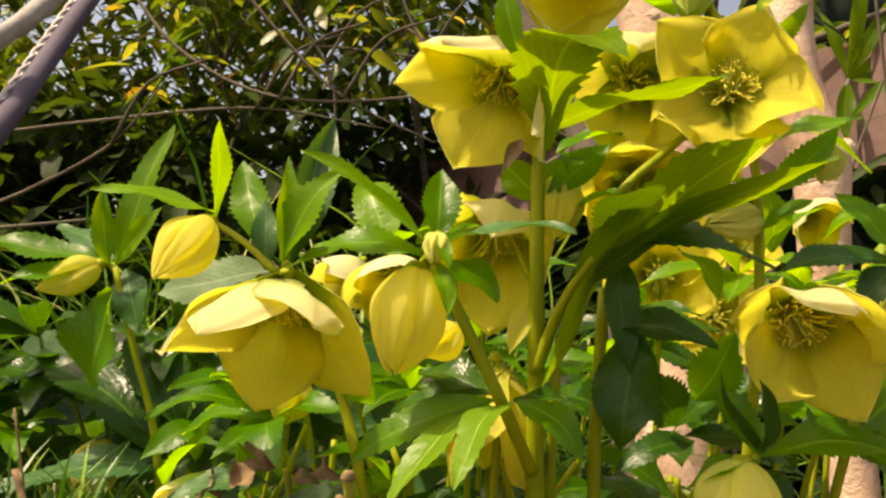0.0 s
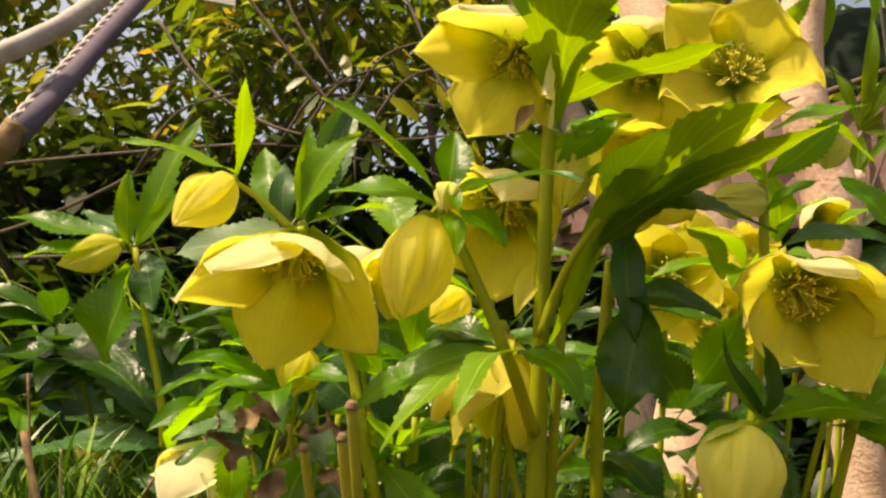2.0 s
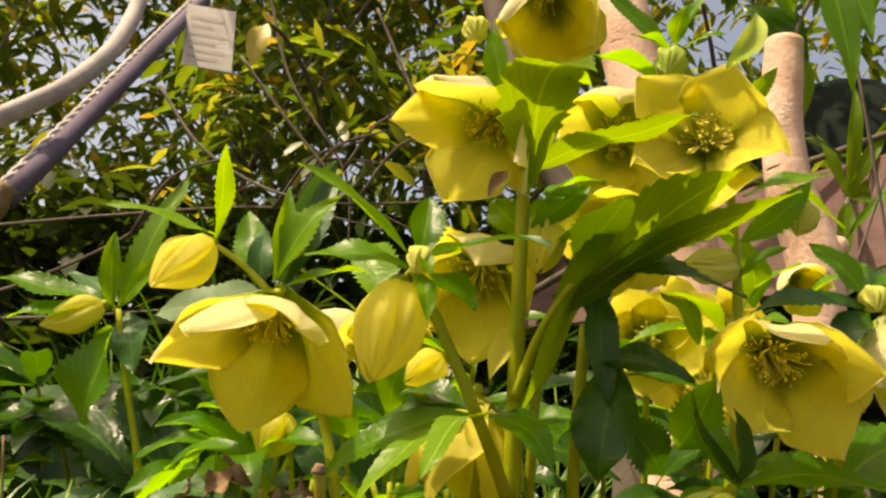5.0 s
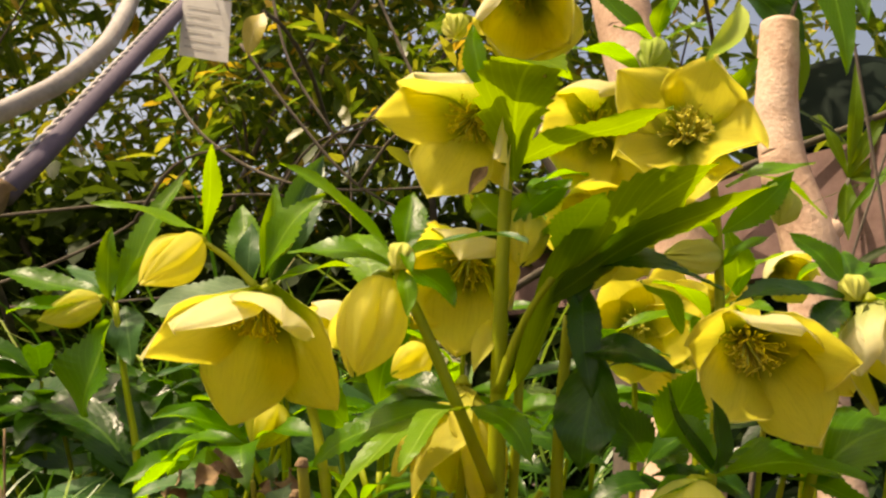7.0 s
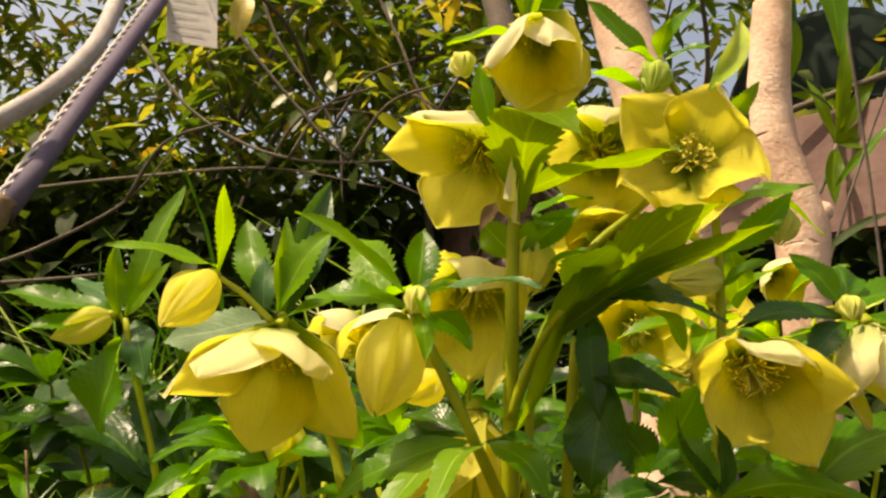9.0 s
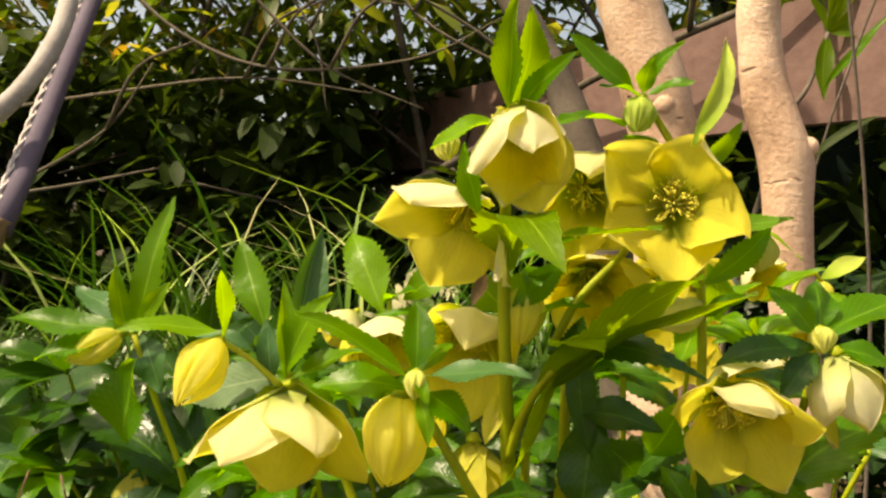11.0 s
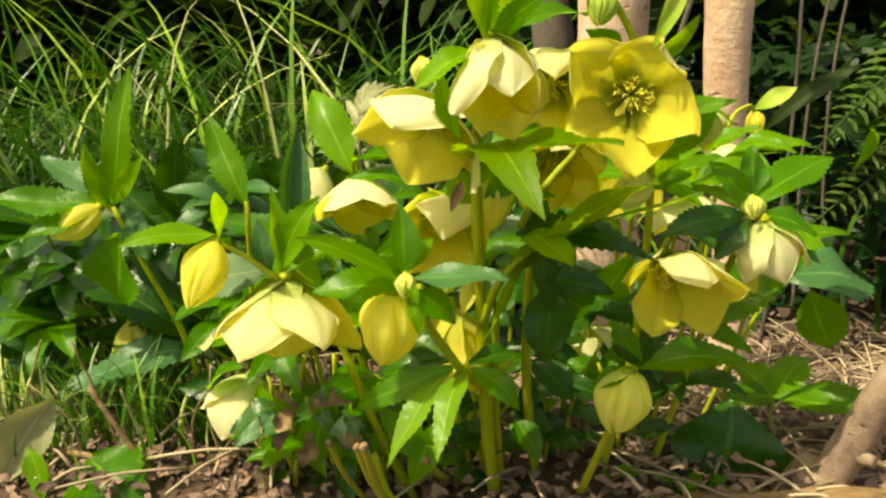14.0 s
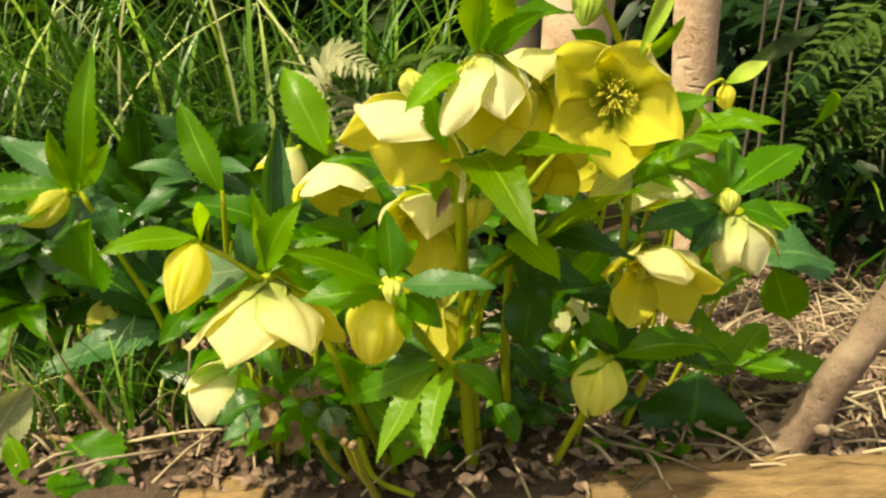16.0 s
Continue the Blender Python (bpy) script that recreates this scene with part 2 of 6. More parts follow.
M_STRAW = plain_material("straw", (0.13, 0.095, 0.06), (0.44, 0.34, 0.23), 60, 0.7, 0.3, 0.001, per="island")
M_BOARD = plain_material("weathered_board", (0.12, 0.066, 0.058), (0.22, 0.135, 0.118), 8, 0.8, 0.5, 0.003, (0.6, 6, 6))
M_TUBE = plain_material("violet_grey_tube", (0.075, 0.062, 0.090), (0.13, 0.11, 0.155), 18, 0.75, 0.15, 0.0006, specular=0.15)
M_CORD = plain_material("pale_cord", (0.36, 0.33, 0.32), (0.66, 0.62, 0.58), 200, 0.8, 0.4, 0.0006)
M_TAG = plain_material("tag_plastic", (0.60, 0.58, 0.52), (0.80, 0.78, 0.72), 25, 0.55, 0.1, 0.0005, translucent=0.25)
M_INK = plain_material("tag_ink", (0.40, 0.39, 0.36), (0.52, 0.50, 0.46), 50, 0.7)
M_BIN = plain_material("dark_green_plastic", (0.004, 0.010, 0.007), (0.008, 0.018, 0.012), 12, 0.8, 0.15, 0.002, specular=0.1)
M_LOG = plain_material("timber_log", (0.075, 0.045, 0.022), (0.46, 0.30, 0.15), 55, 0.9, 1.0, 0.008, (0.30, 2.6, 2.6), specular=0.15)


def grass_material(name, *stops):
    s = Shader(name)
    col = s.ramp(s.island(), *stops)
    f = s.noise(90.0, 3.0)
    col = s.mix(s.math("MULTIPLY", f, 0.3), col, (0.04, 0.08, 0.01))
    return s.finish(col, 0.42, 0.3, col)


# dark stops paint shaded blades, bright green sunlit ones; the last is straw
M_GRASS = grass_material("grass_blades", (0.0, (0.020, 0.080, 0.004)), (0.62, (0.06, 0.19, 0.007)), (0.86, (0.34, 0.52, 0.05)), (1.0, (0.82, 0.78, 0.42)))
# shaded copy of the grass: same blades, shade worked into the greens
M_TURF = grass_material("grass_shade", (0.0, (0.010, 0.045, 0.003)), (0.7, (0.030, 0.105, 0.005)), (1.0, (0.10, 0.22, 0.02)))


def foliage_material():
    s = Shader("shrub_leaves")
    u, v = s.uv()
    i = s.island()
    col = s.ramp(i, (0.0, (0.020, 0.050, 0.006)), (0.6, (0.058, 0.112, 0.011)), (0.9, (0.13, 0.17, 0.02)), (1.0, (0.34, 0.22, 0.04)))
    lit = s.ramp(i, (0.0, (0.08, 0.16, 0.010)), (0.6, (0.21, 0.31, 0.016)), (0.9, (0.56, 0.55, 0.045)), (1.0, (0.80, 0.48, 0.04)))
    mid = s.math("LESS_THAN", s.math("ABSOLUTE", s.math("SUBTRACT", u, 0.5)), 0.05)
    col = s.mix(s.math("MULTIPLY", mid, 0.5), col, (0.16, 0.22, 0.06))
    return s.finish(col, 0.40, 0.5, lit)


M_SHRUB = foliage_material()


# ---- helpers ----
def empty(name, at, label, category, group="", kind=""):
    ob = new(name)
    ob.location = at
    ob.empty_display_size = 0.02
    return tagged(ob, label, category, group, kind)


def mesh_of(verts, faces, uvs=None, smooth=True, name="mesh"):
    me = bpy.data.meshes.new(name)
    me.from_pydata([tuple(v) for v in verts], [], faces)
    if smooth:
        me.polygons.foreach_set("use_smooth", [True] * len(me.polygons))
    if uvs is not None:
        layer = me.uv_layers.new(name="UVMap")
        idx = np.zeros(len(me.loops), dtype=np.int32)
        me.loops.foreach_get("vertex_index", idx)
        layer.data.foreach_set("uv", np.asarray(uvs, dtype=np.float32)[idx].ravel())
    me.update()
    return me


def part(name, me, material, parent=None, label="", thing=None):
    """Links a mesh, given in world coordinates, as one object under parent."""
    if not me.materials:
        me.materials.append(material)
    ob = new(name, me)
    if parent is not None:
        ob.parent = parent
        ob.matrix_parent_inverse = world_of(parent).inverted()
    if label:
        tagged(ob, label)
    return ob


def world_of(ob):
    m = ob.matrix_parent_inverse @ ob.matrix_basis if ob.parent else ob.matrix_basis
    return world_of(ob.parent) @ m if ob.parent else m


def smooth_line(points, per=6):
    """A Catmull-Rom line through the points."""
    pts = [Vector(p) for p in points]
    if len(pts) == 2:
        return [pts[0].lerp(pts[1], i / per) for i in range(per + 1)]
    ext = [pts[0] * 2 - pts[1], *pts, pts[-1] * 2 - pts[-2]]
    out = []
    for a, b, c, d in zip(ext, ext[1:], ext[2:], ext[3:]):
        for k in range(per):
            t = k / per
            out.append(0.5 * (2 * b + (c - a) * t + (2 * a - 5 * b + 4 * c - d) * t * t + (3 * b - a - 3 * c + d) * t**3))
    out.append(pts[-1])
    return out


def tube_data(points, radii, sides=8, per=6, rough=0.0, seed=0, cap=True):
    line = smooth_line(points, per)
    n = len(line)
    rr = np.interp(np.linspace(0, 1, n), np.linspace(0, 1, len(radii)), radii)
    verts, faces, uvs = [], [], []
    ref = Vector((0.31, 0.92, 0.2))
    for i, p in enumerate(line):
        t = (line[min(i + 1, n - 1)] - line[max(i - 1, 0)]).normalized()
        a = t.cross(ref)
        if a.length < 0.05:
            a = t.cross(Vector((1, 0, 0)))
        a.normalize()
        b = t.cross(a)
        for k in range(sides):
            w = 2 * math.pi * k / sides
            d = a * math.cos(w) + b * math.sin(w)
            r = rr[i]
            if rough:
                r *= 1 + rough * noise.noise((p + d * r * 0.8) * (0.6 / max(rr.max(), 1e-4)) + Vector((seed * 7.3, 0, 0)))
            verts.append(p + d * r)
            uvs.append((k / sides, i / n))
    for i in range(n - 1):
        for k in range(sides):
            k2 = (k + 1) % sides
            faces.append((i * sides + k, i * sides + k2, (i + 1) * sides + k2, (i + 1) * sides + k))
    if cap:
        faces.append(tuple(range(sides - 1, -1, -1)))
        faces.append(tuple((n - 1) * sides + k for k in range(sides)))
    return verts, faces, uvs


def tube(points, radii, sides=8, per=6, rough=0.0, seed=0):
    return mesh_of(*tube_data(points, radii, sides, per, rough, seed))


def join(*sets):
    verts, faces, uvs = [], [], []
    for v, f, u in sets:
        o = len(verts)
        verts += v
        faces += [tuple(i + o for i in q) for q in f]
        uvs += u
    return verts, faces, uvs


def blade_data(base, tip, width, facing=(0, -0.45, 0.9), bow=0.08, fold=0.25, teeth=1.0, broad=0.75, n=45, seed=0, wave=0.06, twist=None):
    """A leaf blade from base to tip: folded along the midrib, arched by bow, with forward-pointing saw teeth towards the tip."""
    rng = random.Random(seed * 131 + 7)
    base, tip = Vector(base), Vector(tip)
    ax = tip - base
    length = ax.length
    t = ax / length
    s = t.cross(Vector(facing))
    if s.length < 0.1:
        s = t.cross(Vector((1, 0.2, 0.1)))
    s.normalize()
    nn = s.cross(t)
    verts, faces, uvs = [], [], []
    across = (-1.0, -0.84, -0.45, 0.0, 0.45, 0.84, 1.0)
    m = len(across)
    ph, ph2 = rng.random() * 6, rng.random() * 6
    sway = rng.uniform(-0.05, 0.05)
    if twist is None:
        twist = rng.uniform(-0.5, 0.5)
    lop = rng.uniform(0.92, 1.08)
    wide = 0.30 + 0.18 * broad
    for i in range(n + 1):
        v = i / n
        if v < wide:
            w = 0.10 + 0.90 * math.sin(math.pi / 2 * v / wide) ** 1.1
        else:
            w = 1 - ((v - wide) / (1 - wide)) ** 1.75
        w = 0.5 * width * max(w, 0.02)
        tooth, push = 1.0, 0.0
        if teeth and 0.22 < v < 0.985:
            step = (i % 3) / 2
            tooth = 1.0 + teeth * (0.16 + 0.06 * math.sin(7 * v + ph)) * (step - 0.45)
            push = teeth * 0.35 * step * length / n
        mid = base + ax * v + nn * (bow * length * (4 * v * (1 - v)) + 0.012 * length * math.sin(9 * v + ph2)) + s * (sway * length * math.sin(math.pi * v))
        tw = twist * (v - 0.5)
        s2 = s * math.cos(tw) + nn * math.sin(tw)
        n2 = nn * math.cos(tw) - s * math.sin(tw)
        for u in across:
            au = abs(u)
            lift = fold * au**1.4 * w + wave * width * au**2 * math.sin(v * 11 + ph + (2.1 if u > 0 else 0))
            wu = u * w * (lop if u > 0 else 2 - lop) * (tooth if au == 1.0 else 1.0)
            verts.append(mid + s2 * wu + n2 * lift + t * (0.024 * width * au + (push if au == 1.0 else 0.0)))
            uvs.append((0.5 + 0.5 * u, v))
    for i in range(n):
        for k in range(m - 1):
            a = i * m + k
            faces.append((a, a + 1, a + m + 1, a + m))
    return verts, faces, uvs


leaf_count = [0]


def leaf(parent, base, tip, width, material=None, name="leaf", label="", **shape):
    leaf_count[0] += 1
    shape.setdefault("seed", leaf_count[0])
    me = mesh_of(*blade_data(base, tip, width, **shape))
    return part(name, me, material or M_LEAF, parent, label)


def stem(parent, points, r0, r1, name="stem", material=None):
    r0, r1 = r0 * 0.86, r1 * 0.86
    return part(name, tube(points, (r0 * 0.78, (r0 + r1) * 0.37, r1 * 0.78), 9, 6, 0.10, len(points)), material or M_STEM, parent)


SEPAL_COLUMNS = 15


def petal_data(base, axis, e1, phi, length, width, a0, a1, n=18, seed=0, inner=0.0, wave=0.04, start=0.06):
    """One sepal of a cup round axis: it leaves the middle at a0 degrees from the axis and ends at a1."""
    rng = random.Random(seed)
    e2 = axis.cross(e1)
    m = SEPAL_COLUMNS
    across = [-1 + 2 * k / (m - 1) for k in range(m)]
    verts, faces, uvs = [], [], []
    r, h = start * length, inner
    p1, p2, p3 = [rng.random() * 6 for _ in range(3)]
    for i in range(n + 1):
        v = i / n
        ang = radians(a0 + (a1 - a0) * v)
        if i:
            r += math.sin(ang) * length / n
            h += math.cos(ang) * length / n
        w = 0.5 * width * sepal_width(v, p3)
        for u in across:
            reff = max(r, 0.30 * length)
            f = u * w / reff
            rr = r - reff * (1 - math.cos(f)) * 0.15
            au = abs(u)
            lift = wave * length * au**2.4 * math.sin(6.5 * v + p1 + (1.7 if u > 0 else 0)) * min(1, 1.5 * v)
            lift += 0.05 * length * u * u * v + 0.012 * length * math.cos(6.5 * u + p2) * math.sin(math.pi * v)
            tipcurl = 0.05 * length * math.sin(p2 + 2 * u) * v**3
            d = e1 * math.cos(phi + f) + e2 * math.sin(phi + f)
            verts.append(base + axis * (h + lift + tipcurl) + d * (rr + 0.02 * length * u * u))
            uvs.append((0.5 + 0.5 * u, v))
    for i in range(n):
        for k in range(m - 1):
            a = i * m + k
            faces.append((a, a + 1, a + m + 1, a + m))
    return verts, faces, uvs


def frame_of(axis):
    axis = Vector(axis).normalized()
    e1 = Vector((0, 0, 1)) - axis * axis.z
    if e1.length < 0.1:
        e1 = Vector((0, 1, 0)) - axis * axis.y
    e1.normalize()
    return axis, e1


def stamen_sets(base, axis, e1, size, count, seed):
    rng = random.Random(seed)
    e2 = axis.cross(e1)
    sets = []
    for k in range(count):
        a = rng.random() * 2 * math.pi
        q = math.sqrt(rng.random())
        lean = 0.15 + 0.85 * q
        d = e1 * math.cos(a) + e2 * math.sin(a)
        p0 = base + axis * size * 0.05 + d * size * 0.11 * q
        top = base + axis * size * (0.62 - 0.22 * q + 0.12 * rng.random()) + d * size * (0.52 * lean) + (e1 * rng.uniform(-1, 1) + e2 * rng.uniform(-1, 1)) * size * 0.09
        midp = p0.lerp(top, 0.5) + axis * size * 0.10
        sets.append(tube_data([p0, midp, top], (size * 0.011, size * 0.009), 3, 2, cap=False))
        t = (top - midp).normalized()
        w = (e1 * rng.uniform(-1, 1) + e2 * rng.uniform(-1, 1) + axis * 0.4).normalized()
        sets.append(tube_data([top - w * size * 0.042, top, top + w * size * 0.042], (size * 0.009, size * 0.021, size * 0.009), 5, 2))
    return join(*sets)


def pistil_sets(base, axis, e1, size, seed, ring=16):
    rng = random.Random(seed)
    e2 = axis.cross(e1)
    sets = []
    for k in range(5):
        a = 2 * math.pi * k / 5 + rng.random() * 0.4
        d = e1 * math.cos(a) + e2 * math.sin(a)
        p0 = base + d * size * 0.05
        sets.append(tube_data([p0, p0 + axis * size * 0.35 + d * size * 0.05, p0 + axis * size * 0.62 + d * size * 0.12], (size * 0.05, size * 0.035, size * 0.012), 5, 3))
    for k in range(ring):
        a = 2 * math.pi * k / ring
        d = e1 * math.cos(a) + e2 * math.sin(a)
        p0 = base + axis * size * 0.03 + d * size * 0.12
        sets.append(tube_data([p0, p0 + axis * size * 0.08 + d * size * 0.07, p0 + axis * size * 0.16 + d * size * 0.06], (size * 0.022, size * 0.034, size * 0.028), 5, 2))
    return join(*sets)


flower_count = [0]


def flower(parent, center, axis, length, a0=82, a1=62, roll=0, material=None, width=1.0, wave=0.05, spread=(), stamens=70, label="", name="flower", lengths=()):
    """An open flower: green receptacle > five sepals, stamens, pistil. axis: the way it faces; spread: extra opening of single sepals."""
    flower_count[0] += 1
    seed = flower_count[0] * 17
    rng = random.Random(seed)
    axis, e1 = frame_of(axis)
    center = Vector(center)
    base = center - axis * length * 0.22
    body = part(name, mesh_of(*tube_data([base - axis * length * 0.10, base - axis * length * 0.02, base + axis * length * 0.015], (length * 0.035, length * 0.085, length * 0.06), 9, 3)), M_STEM, parent, label)
    material = material or M_PETAL
    for k in range(5):
        phi = radians(roll + 72 * k + rng.uniform(-5, 5))
        extra = spread[k] if k < len(spread) else rng.uniform(-6, 6)
        ln = length * (lengths[k] if k < len(lengths) else rng.uniform(0.94, 1.06))
        sepal(petal_data(base, axis, e1, phi, ln, length * 1.12 * width * rng.uniform(0.93, 1.07), a0 + extra * 0.5, a1 + extra, 18, seed + k, (0.0, 0.022, 0.008, 0.03, 0.014)[k] * length, wave), base, axis, length, material, body)
    if stamens:
        part("stamen_tuft", mesh_of(*stamen_sets(base, axis, e1, length * 0.62, stamens, seed)), M_STAMEN, body, "dense tuft of yellow stamens")
        part("pistil", mesh_of(*pistil_sets(base, axis, e1, length * 0.62, seed)), M_PISTIL, body)
    return body



def sepal(data, base, axis, length, skins, parent, across=SEPAL_COLUMNS):
    """A sepal with thickness: paler skin outside, yellow skin inside, closed round its rim."""
    verts, faces, uvs = data
    pts = np.array([tuple(v) for v in verts])
    rows = len(pts) // across
    g = pts.reshape(rows, across, 3)
    nrm = np.cross(np.gradient(g, axis=1), np.gradient(g, axis=0)).reshape(-1, 3)
    nrm /= np.maximum(np.linalg.norm(nrm, axis=1, keepdims=True), 1e-12)
    front = np.array(tuple(Vector(base) + axis * length * 0.9))
    flip = np.sum(nrm * (pts - front)) < 0
    if flip:
        nrm = -nrm
    n = len(pts)
    outer = pts + nrm * 0.00022
    both = [tuple(p) for p in pts] + [tuple(p) for p in outer]
    inside = [tuple(reversed(f)) if not flip else f for f in faces]
    outside = [tuple(i + n for i in (f if not flip else tuple(reversed(f)))) for f in faces]
    ring = [i * across for i in range(rows)] + [(rows - 1) * across + k for k in range(1, across)] + [i * across + across - 1 for i in range(rows - 2, -1, -1)] + list(range(across - 2, 0, -1))
    rim = [(ring[i], ring[(i + 1) % len(ring)], ring[(i + 1) % len(ring)] + n, ring[i] + n) for i in range(len(ring))]
    me = mesh_of(both, inside + outside + rim, list(uvs) + list(uvs))
    me.materials.append(skins[0])
    me.materials.append(skins[1])
    me.polygons.foreach_set("material_index", [1] * len(inside) + [0] * (len(outside) + len(rim)))
    return part("petal", me, skins[0], parent)


def sepal_width(v, ph=0.0):
    """Half-width of a sepal along its length: broad in the middle, running out to a short point, with an uneven edge."""
    if v < 0.54:
        p = 0.46 + 0.54 * math.sin(math.pi / 2 * (v / 0.54)) ** 1.15
    else:
        p = max(0.0, 1 - ((v - 0.54) / 0.46) ** 1.8) ** 0.90
    return p * (1 + (0.045 * math.sin(11 * v + ph) + 0.028 * math.sin(27 * v + 2.3 * ph)) * min(1, v * 3)) + 0.004


def petal_to(base, tip, axis, width, bulge=0.18, cup=0.25, shift=0.0, seed=0, n=22, wave=0.05, curl=0.0, away=None):
    """One sepal from base to a given tip; it bulges away from the axis, cups inward at its edges, with a rippled margin and soft lengthwise folds."""
    rng = random.Random(seed)
    base, tip = Vector(base), Vector(tip)
    length = (tip - base).length
    midp = base.lerp(tip, 0.5)
    out = midp - base - axis * (midp - base).dot(axis)
    out = out.normalized() if out.length > 1e-5 else frame_of(axis)[1]
    lift_to = (out - axis * 0.35).normalized()
    if away:
        out = lift_to = Vector(away).normalized()
    ctrl = midp + lift_to * bulge * length * 2
    verts, faces, uvs = [], [], []
    m = SEPAL_COLUMNS
    p1, p2, p3, p4 = [rng.random() * 6.28 for _ in range(4)]
    bend = rng.uniform(-0.05, 0.05)
    f1, f2 = rng.uniform(5.5, 8.5), rng.uniform(5.5, 8.5)
    for i in range(n + 1):
        v = i / n
        c = base * (1 - v) ** 2 + ctrl * 2 * v * (1 - v) + tip * v * v
        t = ((ctrl - base) * (1 - v) + (tip - ctrl) * v).normalized()
        s = t.cross(out).normalized()
        nrm = s.cross(t)
        if nrm.dot(lift_to) < 0:
            nrm = -nrm
        body = math.sin(math.pi * min(1.0, v))
        for j in range(m):
            u = -1 + 2 * j / (m - 1)
            w = 0.5 * width * sepal_width(v, p3 if u > 0 else p4)
            au = abs(u)
            ripple = math.sin(f1 * v + p1) if u > 0 else math.sin(f2 * v + p2)
            lift = -cup * w * u * u + wave * length * 1.25 * au**2.4 * ripple * min(1, 1.6 * v)
            lift += (0.020 * math.cos(6.5 * u + p2) + 0.004 * math.cos(15 * u + p1)) * length * body * min(1.0, (width / length) ** 2) + 0.022 * length * (1 - min(1, au * 4)) * body
            lift += 0.010 * length * math.sin(8 * v + 3 * u + p3) * v
            lift += curl * length * v**3
            verts.append(c + s * (u * w + bend * length * body) + nrm * (lift + shift) - t * (0.10 * w * u * u * v))
            uvs.append((0.5 + 0.5 * u, v))
    for i in range(n):
        for j in range(m - 1):
            a = i * m + j
            faces.append((a, a + 1, a + m + 1, a + m))
    return verts, faces, uvs


def shaped_flower(parent, base, tips, width, material=None, bulge=0.16, cup=0.25, stamens=80, stamen_size=None, label="", name="flower", axis=None, curls=(), wave=0.05, away=()):
    """A flower whose five sepals reach from the receptacle to the given tips."""
    flower_count[0] += 1
    seed = flower_count[0] * 17
    base = Vector(base)
    pts = [Vector(p) for p in tips]
    mean = sum(((p - base) for p in pts), Vector()) / len(pts)
    axis = Vector(axis).normalized() if axis else mean.normalized()
    _, e1 = frame_of(axis)
    size = sum((p - base).length for p in pts) / len(pts)
    body = part(name, mesh_of(*tube_data([base - axis * size * 0.10, base - axis * size * 0.02, base + axis * size * 0.015], (size * 0.035, size * 0.085, size * 0.06), 9, 3)), M_STEM, parent, label)
    for k, p in enumerate(pts):
        w = (width[k] if isinstance(width, tuple) else width) * size
        sepal(petal_to(base, p, axis, w, bulge[k] if isinstance(bulge, tuple) else bulge, cup[k] if isinstance(cup, tuple) else cup, (0.0, 0.012, -0.010, 0.018, -0.016)[k % 5] * size, seed + k, wave=wave, curl=curls[k] if k < len(curls) else 0.0, away=away[k] if k < len(away) else None), base, axis, size, material or M_PETAL, body)
    if stamens:
        z = stamen_size or size * 0.6
        part("stamen_tuft", mesh_of(*stamen_sets(base, axis, e1, z, stamens, seed)), M_STAMEN, body, "dense tuft of yellow stamens")
        shut = sum((p - base).normalized().dot(axis) for p in pts) / len(pts) > 0.62
        part("pistil", mesh_of(*pistil_sets(base, axis, e1, z, seed, 0 if shut else 16)), M_PISTIL, body)
    return body


def bud(parent, base, tip, width, material=None, sepals=4, label="", name="bud", blunt=0.8, seed=None):
    """A closed bud of overlapping sepals from base to tip."""
    flower_count[0] += 1
    seed = seed or flower_count[0] * 13
    rng = random.Random(seed)
    base, tip = Vector(base), Vector(tip)
    ax = tip - base
    length = ax.length
    axis, e1 = frame_of(ax)
    e2 = axis.cross(e1)
    body = part(name, mesh_of(*tube_data([base - axis * length * 0.06, base, base + axis * length * 0.06], (width * 0.12, width * 0.2, width * 0.16), 8, 2)), M_STEM, parent, label)
    for k in range(sepals):
        phi = radians(360 / sepals * k + rng.uniform(-12, 12) + 40)
        verts, faces, uvs = [], [], []
        n, m = 18, 17
        out = (0.0, 0.05, 0.09, 0.03, 0.07)[k % 5]
        end = 1.0 - 0.03 * rng.random()
        for i in range(n + 1):
            v = i / n
            prof = math.sin(math.pi * min(1, max(0, 0.05 + 0.95 * v ** 0.85 * end))) ** blunt
            r = 0.5 * width * prof * (0.93 + out)
            half = radians(250 / sepals) * (1 - 0.55 * v ** 3)
            for j in range(m):
                u = -1 + 2 * j / (m - 1)
                f = u * half
                d = e1 * math.cos(phi + f) + e2 * math.sin(phi + f)
                rr = r * (1 + 0.20 * (1 - abs(u)) ** 1.8 - 0.10 * u * u) + width * (0.045 * math.sin(6 * v + 3.5 * u + 2 * k) + 0.050 * math.cos(9 * u + k)) * math.sin(math.pi * v)
                verts.append(base + axis * length * v * (1.0 - 0.015 * k) + d * rr)
                uvs.append((0.5 + 0.5 * u, 0.25 + 0.75 * v))
        for i in range(n):
            for j in range(m - 1):
                a = i * m + j
                faces.append((a, a + 1, a + m + 1, a + m))
        part("petal", mesh_of(verts, faces, uvs), material or M_BUD, body)
    return body


# ---- ground and edging ----
def ground_height(x, y):
    fall = min(1.0, max(0.0, (y - 0.31) / 0.45))
    z = -0.115 * fall * fall * (3 - 2 * fall)
    if y < 0.27:
        z -= 0.03 * min(1, (0.27 - y) / 0.05)
    near = math.exp(-((x / 1.5) ** 2 + ((y - 0.5) / 1.5) ** 2))
    return z + near * (0.012 * noise.noise(Vector((x * 9, y * 9, 0.3))) + 0.006 * noise.noise(Vector((x * 30, y * 30, 1.7))))


